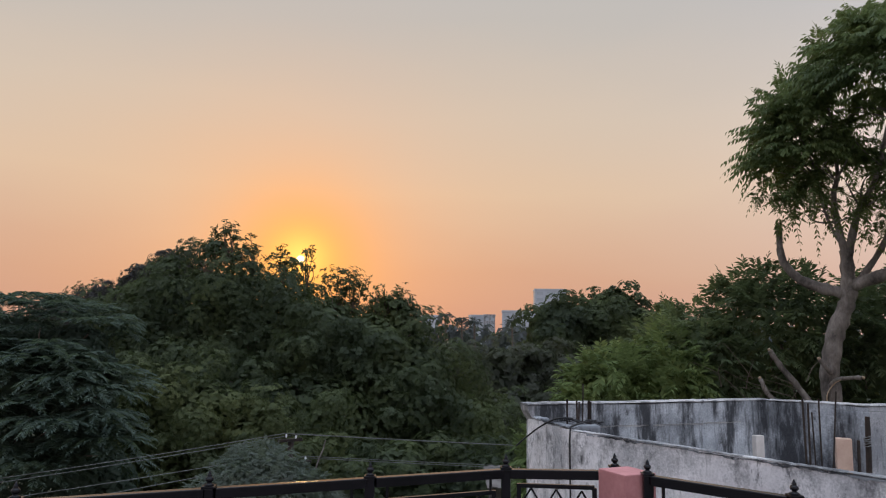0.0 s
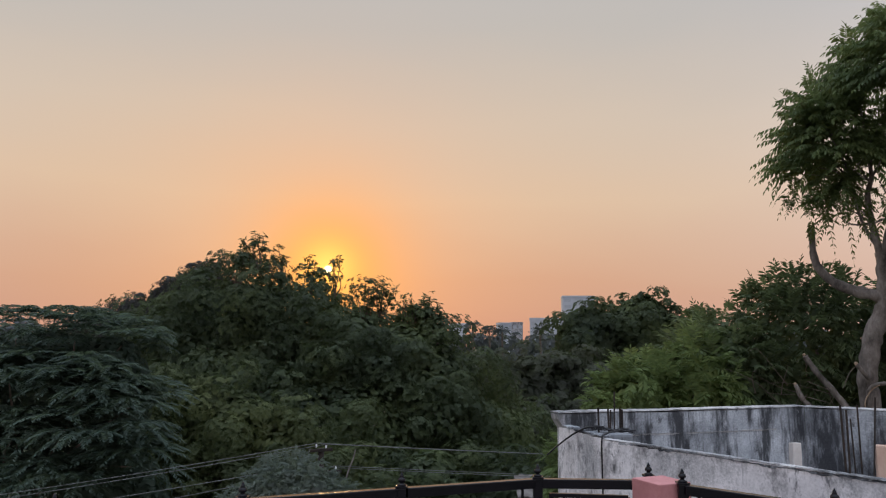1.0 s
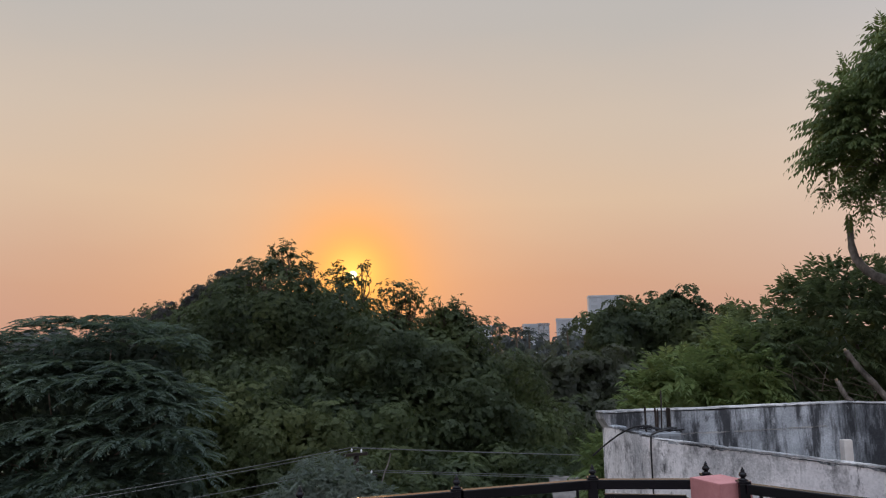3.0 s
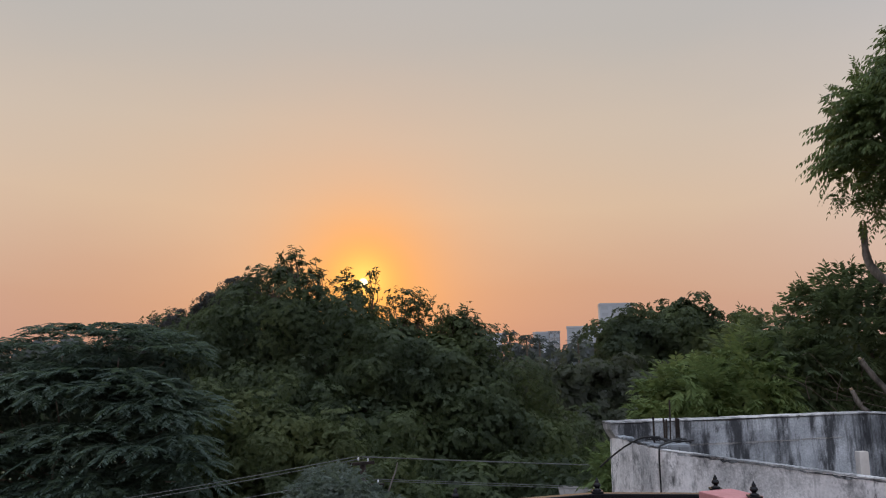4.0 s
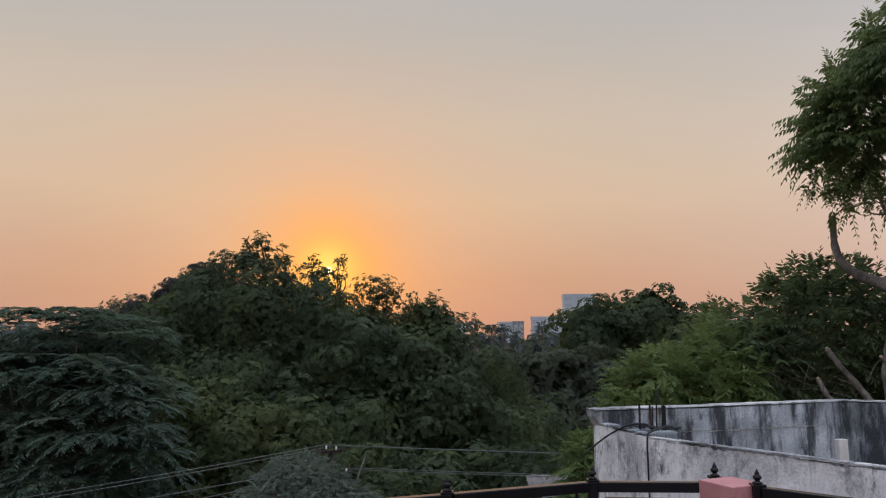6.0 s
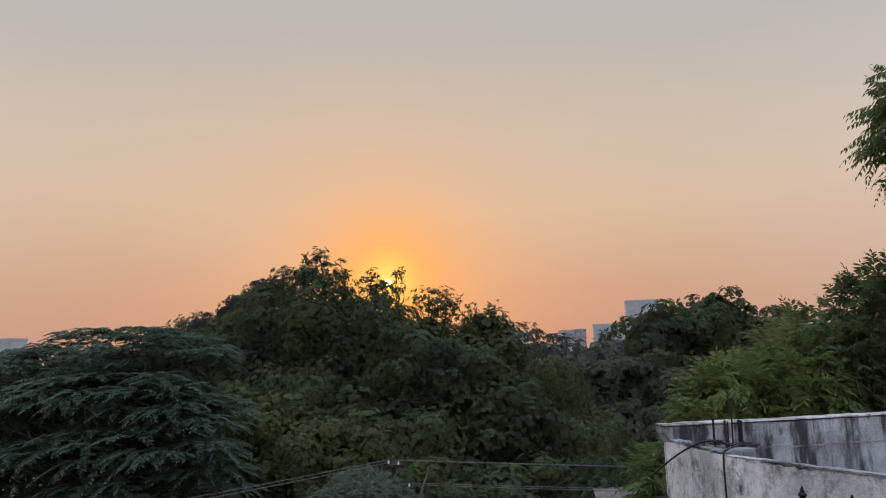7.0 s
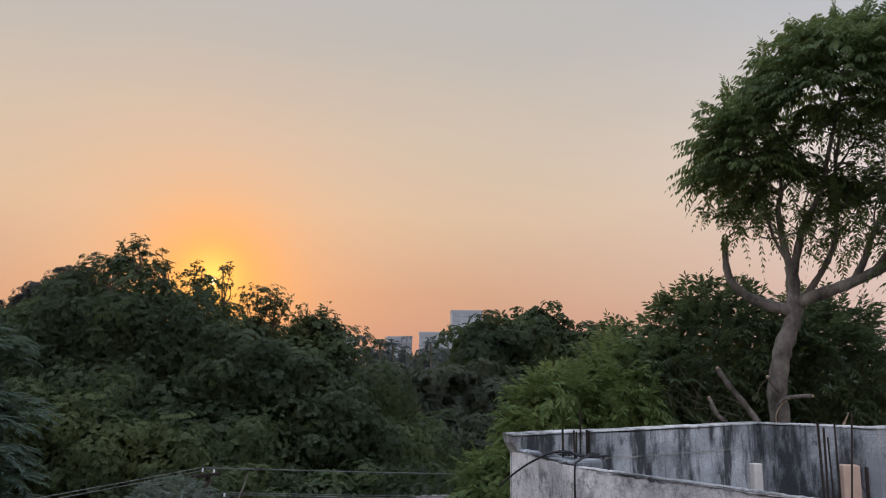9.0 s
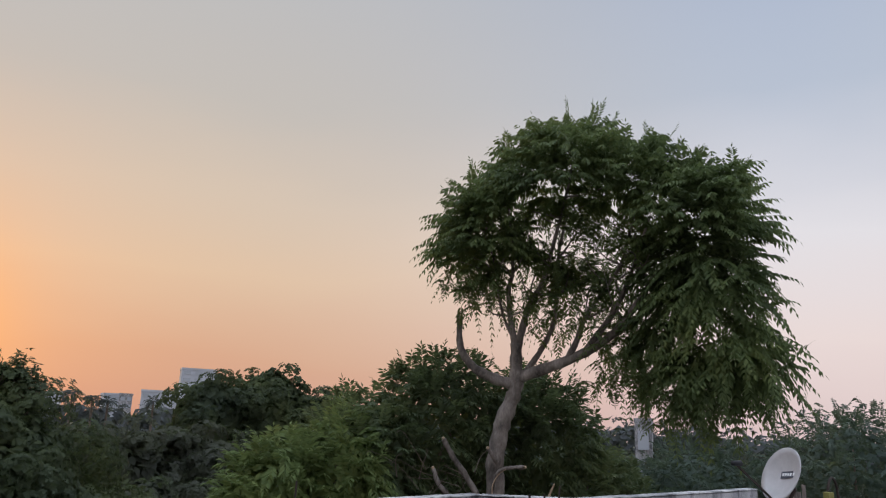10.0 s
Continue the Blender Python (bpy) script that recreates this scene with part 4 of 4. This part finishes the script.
    def at(lat, deep, z):
        return (-0.22 + 0.643 * deep + 0.766 * lat, 1.1 + 0.766 * deep - 0.643 * lat, z)
    top = [(*at(-2.35, 13.9, 12.0), 1.1, 1.2, 1.5), (*at(-0.8, 13.5, 13.0), 1.5, 1.6, 1.35), (*at(1.4, 13.0, 11.95), 1.2, 1.4, 1.3), (*at(0.4, 13.3, 12.7), 1.0, 1.2, 1.2)]
    low = [(*at(1.5, 12.8, 10.7), 1.0, 1.3, 1.5), (*at(1.75, 12.8, 9.7), 1.05, 1.2, 0.9)]
    thin = [(*at(-2.4, 13.9, 11.3), 1.15, 1.0, 0.95), (*at(-0.9, 14.4, 11.4), 1.7, 1.0, 1.4), (*at(0.35, 13.8, 9.9), 1.0, 0.9, 1.2), (*at(0.5, 13.5, 11.7), 0.85, 0.9, 1.0), (*at(1.25, 13.0, 9.1), 0.95, 0.9, 0.9), (8.24, 12.1, 12.2, 0.8, 0.8, 0.8), (8.4, 11.7, 11.1, 0.8, 0.9, 0.9)]
    sets = [frond_crown(rng, top, 1300, 1.0, 12, 0.135, 0.34, (0.2, 0.45), -0.2, 0.4, 0.25, 1.0, 0.95, 0.6, 0.35),
            frond_crown(rng, low, 640, 1.0, 12, 0.14, 0.34, (0.35, 0.75), -0.85, 0.6, 0.0, 1.0, 0.6, 0.9, 0.4),
            frond_crown(rng, top, 40, 0.8, 12, 0.11, 0.32, (0.0, 0.15), 0.45, 0.05, 1.2, 1.0, 0.1, 1.0, 0.4),
            frond_crown(rng, thin, 1250, 0.58, 9, 0.105, 0.33, (0.2, 0.7), -0.95, 0.95, -0.1, 1.0, 0.2, 1.0, 1.2)]
    leaves_ob("crown", *[np.concatenate([q[i] for q in sets]) for i in range(5)], LEAF_NEAR, t, "dense crown of drooping feathered leaves")


pruned_tree()


def dry_twigs():
    """Bare brown twigs that hang in the bush."""
    rng = random.Random(61)
    t = thing("dry_branches", (5.5, 13.4, 0), "dry brown leafless branches hanging in the bush", "branches")
    o = t.matrix_world.translation
    for k in range(13):
        root = Vector((rng.uniform(4.7, 6.9), rng.uniform(13.2, 13.6), rng.uniform(6.9, 7.7)))
        e = root + Vector((rng.uniform(-1.1, 0.5), rng.uniform(-0.3, 0.1), rng.uniform(0.1, 0.9)))
        mid = root.lerp(e, 0.5) + Vector((rng.uniform(-.08, .08), rng.uniform(-.1, .1), rng.uniform(-0.05, .1)))
        q, r = taper([root - o, mid - o, e - o, e - o + Vector((rng.uniform(-.3, .1), -0.05, rng.uniform(-.1, .15)))], rng.uniform(0.005, 0.01), 0.002, 4)
        bm = bmesh.new()
        tube(bm, q, r, 5)
        part("branch", bm, BARK, t)


dry_twigs()


# ---- distance ----
def far_building(foot, w, d, h, turn, floors, cols, label, mat=FAR_WALL_HAZED):
    t = thing("building", pose(foot[0], foot[1], 0), label, "building", "distant buildings")
    t.matrix_world = pose(foot[0], foot[1], 0, 0, 0, turn)
    bpy.context.view_layer.update()
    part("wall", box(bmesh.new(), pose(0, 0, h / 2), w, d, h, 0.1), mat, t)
    bm = bmesh.new()
    e, hp = min(0.4, w * 0.06), min(1.0, h * 0.05)
    for sx, sy, px, py in ((w + e, e, 0, -d / 2), (w + e, e, 0, d / 2), (e, d - e, -w / 2, 0), (e, d - e, w / 2, 0)):
        box(bm, pose(px, py, h + hp / 2), sx, sy, hp)
    part("roof", bm, mat, t, "plain roof parapet")
    fh = h / floors
    me = None
    for i in range(max(0, floors - 4), floors):
        for k in range(cols):
            x = -w / 2 + (k + 0.5) * w / cols
            if me is None:
                win = part("window", box(bmesh.new(), Matrix.Identity(4), w / cols * 0.62, 0.3, fh * 0.5), FAR_GLASS_HAZED, t)
                me = win.data
            else:
                win = new("window", me)
                win.parent = t
            win.matrix_local = pose(x, -d / 2 - 0.05, fh * (i + 0.55))
    return t


far_building((60, 404), 17, 14, 34.8, -4, 10, 3, "pale blue-grey office block above the trees")
far_building((35.5, 336), 15, 12, 20.0, -5, 6, 4, "pale grey apartment block above the trees")
far_building((17, 352), 6.5, 9, 18.4, 6, 6, 3, "white walled house block far away")
far_building((22.6, 351), 5.2, 8, 18.6, 6, 6, 2, "grey house block far away", WALL_GREY)
far_building((-5, 306), 6.8, 9, 16.6, 0, 5, 3, "pale low block far away")
far_building((-236.0, 300), 18, 10, 19.9, 0, 6, 4, "white low block beyond the flat-topped tree")
far_building((47.0, 53.0), 1.5, 3.0, 9.7, -45, 3, 1, "narrow pale tower between the trees", WALL_GREY)


def far_woods():
    rng = np.random.default_rng(51)
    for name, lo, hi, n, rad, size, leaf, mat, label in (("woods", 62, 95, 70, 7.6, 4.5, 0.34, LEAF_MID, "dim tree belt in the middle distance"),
                                                         ("woods", 130, 210, 90, 11.9, 9.0, 0.7, LEAF_FAR_HAZED, "far tree belt near the horizon, haze painted into its leaves")):
        lobes = []
        for i in range(n):
            a = radians(-62 + 185 * (i + rng.random()) / n)
            dist = rng.uniform(lo, hi)
            r = size * rng.uniform(0.6, 1.2)
            top = rad + rng.uniform(-1.0, 0.7) * (1 if lo < 100 else 1.3)
            lobes.append((math.sin(a) * dist, math.cos(a) * dist, top - r * 0.6, r, r, r * 0.6))
            lobes.append((math.sin(a) * dist, math.cos(a) * dist - r * 0.3, top * 0.35, r, r, top * 0.4))
        arr = billow(rng, lobes, 900, size * 0.28, 84, leaf, 0.5, -0.5, 0.7, 50)
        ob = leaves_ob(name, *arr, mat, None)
        tagged(ob, label, "woods", kind="stuff")


far_woods()


def palm(x, y, h, seed):
    rng = np.random.default_rng(seed)
    t = thing("palm_tree", (x, y, 0), "far palm tree above the tree belt", "tree", "far palms")
    bm = bmesh.new()
    q, r = taper([(0, 0, 0), (0.3, 0, h * 0.5), (0.2, 0, h)], 0.25, 0.15, 4)
    tube(bm, q, r, 7)
    part("trunk", bm, BARK, t)
    n = 26
    u = unit(rng.normal(size=(n, 3)) * np.array([1, 1, 0.5]) + np.array([0, 0, 0.35]))
    arr = fronds(rng, np.tile(np.array([x + 0.2, y, h]), (n, 1)), u, rng.uniform(1.2, 1.9, n), 10, 0.5, 0.2, rng.uniform(0.3, 0.7, n))
    # palm leaves share the colour that holds the distance haze
    leaves_ob("crown", *arr, LEAF_FAR_HAZED, t)


for x, y, h, s in ((0.4, 124, 12.0, 1), (3.2, 124, 11.2, 2), (5.4, 125, 11.0, 3), (12.0, 126, 11.4, 4)):
    palm(x, y, h, s)


# ---- power pole and wires ----
pole = thing("power_pole", (-3.08, 15.0, 0), "dark power pole with white insulators among the trees", "pole")
bm = bmesh.new()
tube(bm, [(0, 0, -0.2), (0, 0, 3), (0, 0, 6.1)], [0.09, 0.08, 0.06], 10)
part("shaft", bm, IRON, pole, smooth=True)
for z, w in ((6.06, 0.5), (5.62, 0.9), (5.2, 0.7)):
    part("crossarm", bar(bmesh.new(), (-w / 2, -0.09, z), (w / 2, -0.07, z + 0.04), 0.06, 0.06, 0.006), IRON, pole)
part("brace", bar(bmesh.new(), (-0.1, -0.1, 4.7), (-0.45, -0.12, 5.2), 0.05), IRON, pole)


def insulator(x, y, z):
    bm = bmesh.new()
    tube(bm, [(x, y, z + h) for h in (0, 0.014, 0.024, 0.034, 0.044, 0.055, 0.07)], [0.01, 0.022, 0.016, 0.026, 0.016, 0.02, 0.01], 10)
    part("insulator", bm, PORCELAIN, pole, "white porcelain insulator", True)


for x, z in ((-0.08, 6.13), (0.12, 6.11), (-0.35, 5.67), (0.33, 5.69)):
    insulator(x, -0.08, z)


def wire(name, a, b, sag, r, label, mat=WIRE):
    a, b = Vector(a), Vector(b)
    bm = bmesh.new()
    tube(bm, [a.lerp(b, i / 24) - Vector((0, 0, sag * 4 * (i / 24) * (1 - i / 24))) for i in range(25)], r, 5)
    return tagged(mesh_ob(name, bm, mat), label, "wire", "power lines")


for x, z, e, end in ((-3.16, 6.22, 0.0, 4.15), (-2.96, 6.2, 0.25, 4.05), (-3.43, 5.76, 0.1, 3.75), (-2.75, 5.77, 0.5, 3.3)):
    wire("power_line", (x, 14.92, z), (-17, 14.6 - e, end), 0.12, 0.007, "slack overhead wire in front of the trees")
    wire("power_line", (x, 14.92, z), (14, 15.2 + e, z - 0.45), 0.06, 0.006, "thin overhead wire in front of the trees")
bm = bmesh.new()
q, r = taper([(-2.35, 14.9, 6.1), (-2.4, 14.9, 5.9), (-2.48, 14.9, 5.7), (-2.55, 14.9, 5.45)], 0.012, 0.02, 4)
tube(bm, q, r, 6)
tagged(mesh_ob("bare_twig", bm, BARK_GREY), "bare pale twig hanging on the wires", "twig")

# ---- low shed between the trees ----
shed = thing("shed", (1.95, 18.9, 0), "low shed with a rusty sheet roof among the trees", "shed")
part("wall", box(bmesh.new(), pose(0, 0, 2.25), 1.3, 1.2, 4.5, 0.02), SHEET, shed)
roof = part("roof", box(bmesh.new(), pose(0, 0, 4.645, 9, 0, 0), 1.5, 1.5, 0.02), SHEET, shed, "corrugated rusty sheets")
for i in range(12):
    part("sheet", box(bmesh.new(), pose(-0.78 + 0.13 * i + 0.065, 0, 4.68 + 0.02 * (i % 2), 9, 0, 0), 0.134, 1.6, 0.025), SHEET, roof)

# ---- iron rods, cables and fittings on the neighbouring roof ----
for k, (x, y, z0, z1, dx, r) in enumerate(((1.0, 5.71, 7.55, 7.745, 0.0, 0.008), (1.08, 5.70, 7.55, 7.735, -0.005, 0.008), (1.095, 5.72, 7.55, 7.725, 0.004, 0.006),
                                          (1.125, 5.72, 7.55, 7.87, 0.006, 0.006), (1.175, 5.73, 7.55, 7.735, 0.003, 0.01), (1.19, 5.72, 7.55, 7.73, 0.0, 0.008))):
    bm = bmesh.new()
    tube(bm, [(x, y, z0), (x + dx * 0.6, y, (z0 + z1) / 2), (x + dx, y, z1)], r, 7, 0.08, k)
    tagged(mesh_ob("iron_rod", bm, IRON), "rusty reinforcing rod sticking out of the wall", "rod", "short iron rods")
for k, (x, y, z1, dx, r) in enumerate(((3.02, 5.9, 7.77, -0.03, 0.009), (3.035, 5.9, 7.73, 0.0, 0.009), (3.1, 5.91, 7.66, -0.03, 0.006), (3.14, 5.91, 7.77, -0.01, 0.007), (3.19, 5.93, 7.83, 0.1, 0.007))):
    bm = bmesh.new()
    tube(bm, [(x, y, 6.6), (x + dx * 0.5, y, 7.2), (x + dx, y, z1)], r, 7, 0.08, k)
    tagged(mesh_ob("iron_rod", bm, IRON), "long dark iron rod standing on the roof", "rod", "long iron rods")
# the stub of mortar in which the short rods stand
bm = box(bmesh.new(), pose(1.1, 5.72, 6.98, 0, 0, 3), 0.3, 0.2, 1.14, 0.02)
tagged(mesh_ob("column_stub", bm, WALL_DARK), "broken concrete column stub with rods", "column")
# piers against the back wall
bm = box(bmesh.new(), pose(3.0, 6.84, 6.975, 0, 0, 20), 0.10, 0.1, 0.75, 0.008)
tagged(mesh_ob("pier", bm, PIER), "short pale plastered pier against the parapet", "pier", "roof piers")
bm = box(bmesh.new(), pose(3.63, 6.48, 6.99, 0, 0, -20), 0.13, 0.1, 0.78, 0.008)
tagged(mesh_ob("pier", bm, PEACH), "short peach plastered pier against the parapet", "pier", "roof piers")
# added dark round strip that draws the shaded gap along the pier's right edge
bm = bmesh.new()
tube(bm, [(3.735, 6.42, 6.6), (3.73, 6.42, 7.0), (3.735, 6.42, 7.37)], 0.014, 8)
tagged(mesh_ob("shaded_gap_strip", bm, IRON), "thin dark strip for the shaded gap beside the peach pier", "pipe")
# the post on the low parapet, bound with wire
post = thing("iron_post", (2.235, 3.69, 7.56), "rusty iron post bound with wire on the parapet", "post")
bm = bmesh.new()
tube(bm, [(0, 0, -0.02), (0.003, 0, 0.12), (0.006, 0, 0.285)], [0.014, 0.014, 0.013], 9, 0.06, 3)
part("rod", bm, IRON, post)
bm = bmesh.new()
tube(bm, [(0.017 * math.cos(a * 0.8), 0.017 * math.sin(a * 0.8), 0.13 + a * 0.0011 + 0.004 * math.sin(a)) for a in range(48)], 0.0025, 4)
part("wire_binding", bm, WIRE, post)
wire("tie_wire", (2.24, 3.69, 7.70), (4.2, 6.2, 7.72), 0.03, 0.002, "thin tie wire running from the iron post")
wire("tie_wire", (3.29, 5.93, 7.68), (6.0, 6.6, 7.66), 0.03, 0.002, "thin tie wire running from an iron rod")

# cables over the wall end
for k, (pts, r) in enumerate((([(0.62, 6.0, 7.33), (0.71, 5.9, 7.43), (0.80, 5.74, 7.53), (0.90, 5.58, 7.605), (1.02, 5.52, 7.605), (1.12, 5.5, 7.585), (1.25, 5.53, 7.59)], 0.007),
                              ([(0.89, 5.62, 7.60), (0.97, 5.55, 7.615), (1.06, 5.5, 7.59), (1.16, 5.56, 7.6), (1.24, 5.56, 7.57)], 0.007),
                              ([(1.2, 5.55, 7.60), (1.08, 5.45, 7.592), (0.98, 5.31, 7.585), (0.942, 5.252, 7.55), (0.940, 5.25, 7.3), (0.943, 5.251, 6.8), (0.941, 5.25, 5.5)], 0.0065))):
    bm = bmesh.new()
    tube(bm, curve_pts(pts, 8), r, 7)
    tagged(mesh_ob("cable", bm, CABLE, smooth=True), "slack black cable over the end of the wall", "cable", "roof cables")
bm = bmesh.new()
tube(bm, [(0.93 + 0.02 * math.cos(a * 0.5) + a * 0.0012, 5.57 - a * 0.001, 7.605 + 0.014 * math.sin(a * 0.5)) for a in range(60)], 0.004, 5)
tagged(mesh_ob("cable", bm, CABLE), "coiled black cable end on the wall", "cable", "roof cables")


# ---- satellite dish ----
def satellite_dish():
    c = Vector((7.42, 7.22, 7.88))
    away = Vector((-0.78, -0.62, 0))
    n = (away * 0.56 + Vector((-0.62, 0.78, 0)) * 0.7 + Vector((0, 0, 0.38))).normalized()
    t = thing("satellite_dish", (c.x + 0.12, c.y + 0.06, 6.6), "grey satellite dish on a pole above the roof", "dish")
    o = t.matrix_world.translation
    m = Matrix.Translation(c - o) @ n.to_track_quat("Z", "Y").to_matrix().to_4x4()
    bm = bmesh.new()
    rings = []
    for z_off in (0.0, -0.008):
        for k in range(0, 7):
            r = 0.335 * k / 6
            z = 0.09 * (r / 0.335) ** 2 - 0.09 + z_off
            rings.append([bm.verts.new(m @ Vector((r * math.cos(a) * 0.94, r * math.sin(a), z))) for a in (2 * math.pi * i / 36 for i in range(36))] if k else [bm.verts.new(m @ Vector((0, 0, z)))])
    for base in (0, 7):
        for k in range(6):
            r0, r1 = rings[base + k], rings[base + k + 1]
            for i in range(36):
                bm.faces.new((r0[0], r1[i], r1[(i + 1) % 36]) if len(r0) == 1 else (r0[i], r1[i], r1[(i + 1) % 36], r0[(i + 1) % 36]))
    for i in range(36):
        bm.faces.new((rings[6][i], rings[13][i], rings[13][(i + 1) % 36], rings[6][(i + 1) % 36]))
    bmesh.ops.recalc_face_normals(bm, faces=bm.faces)
    dish = part("reflector", bm, DISH_PAINT, t, "dull grey pressed metal reflector", True)
    bm = bmesh.new()
    tube(bm, [Vector((0, 0, 0)), Vector((0, 0, 0.9)), c - o - n * 0.2 + Vector((0, 0, -0.1)), c - o - n * 0.1], 0.022, 10)
    part("mast", bm, IRON, t)
    low = m @ Vector((0, -0.32, 0.0))
    head = m @ Vector((0.0, -0.14, 0.6))
    part("feed_arm", bar(bmesh.new(), low, head, 0.02), IRON, t)
    bm = bmesh.new()
    tip = m @ Vector((0, -0.11, 0.53))
    tube(bm, [head + (head - tip) * 0.5, head, tip], [0.028, 0.03, 0.036], 10)
    part("feed_horn", bm, CABLE, t, "black feed horn", True)
    # plaque with unreadable mark
    bm = box(bmesh.new(), m @ pose(0.05, 0.03, -0.078, 0, 0, 6), 0.27, 0.085, 0.006, 0.002)
    part("plaque", bm, PLAQUE, dish, "small dark plaque with white bars")
    bm = bmesh.new()
    for i in range(4):
        box(bm, m @ pose(-0.045 + i * 0.04, 0.022 + i * 0.004, -0.073, 0, 0, 6), 0.026, 0.036, 0.004)
    box(bm, m @ pose(0.135, 0.042, -0.073, 0, 0, 6), 0.05, 0.036, 0.004)
    part("mark", bm, WHITE_INK, dish)


satellite_dish()


# ---- clutter beyond the dish ----
for k in range(7):
    x, y = 8.05 + 0.13 * k, 7.78 + 0.035 * k
    h = 7.66 + 0.05 * math.sin(k * 2.3)
    bm = bar(bmesh.new(), (x, y, 6.6), (x + 0.03 * math.sin(k), y, h), 0.05, 0.02, 0.003)
    tagged(mesh_ob("wooden_stake", bm, BARK_GREY), "grey weathered wooden stake standing on the roof", "stake", "roof stakes")
can = thing("plastic_can", (9.2, 7.9, 7.4), "small yellowish plastic can on the low wall", "can")
YELLOW = material("yellow_plastic", [(0.2, (0.16, 0.15, 0.04, 1)), (0.9, (0.25, 0.23, 0.07, 1))], scale=9, rough=0.5, bump=0.03)
part("body", box(bmesh.new(), pose(0, 0, 0.11), 0.11, 0.09, 0.22, 0.012), YELLOW, can)
bm = bmesh.new()
tube(bm, [(0.02, 0, 0.215), (0.02, 0, 0.235), (0.02, 0, 0.245)], [0.02, 0.02, 0.016], 10)
part("cap", bm, CABLE, can)
bm = bmesh.new()
tube(bm, curve_pts([(9.35, 8.05, 7.4), (9.5, 8.1, 7.72), (9.66, 8.15, 7.79), (9.78, 8.18, 7.66), (9.84, 8.2, 7.3)], 6), 0.018, 8)
tagged(mesh_ob("bent_pipe", bm, IRON, smooth=True), "bent grey pipe rising over the low wall", "pipe")
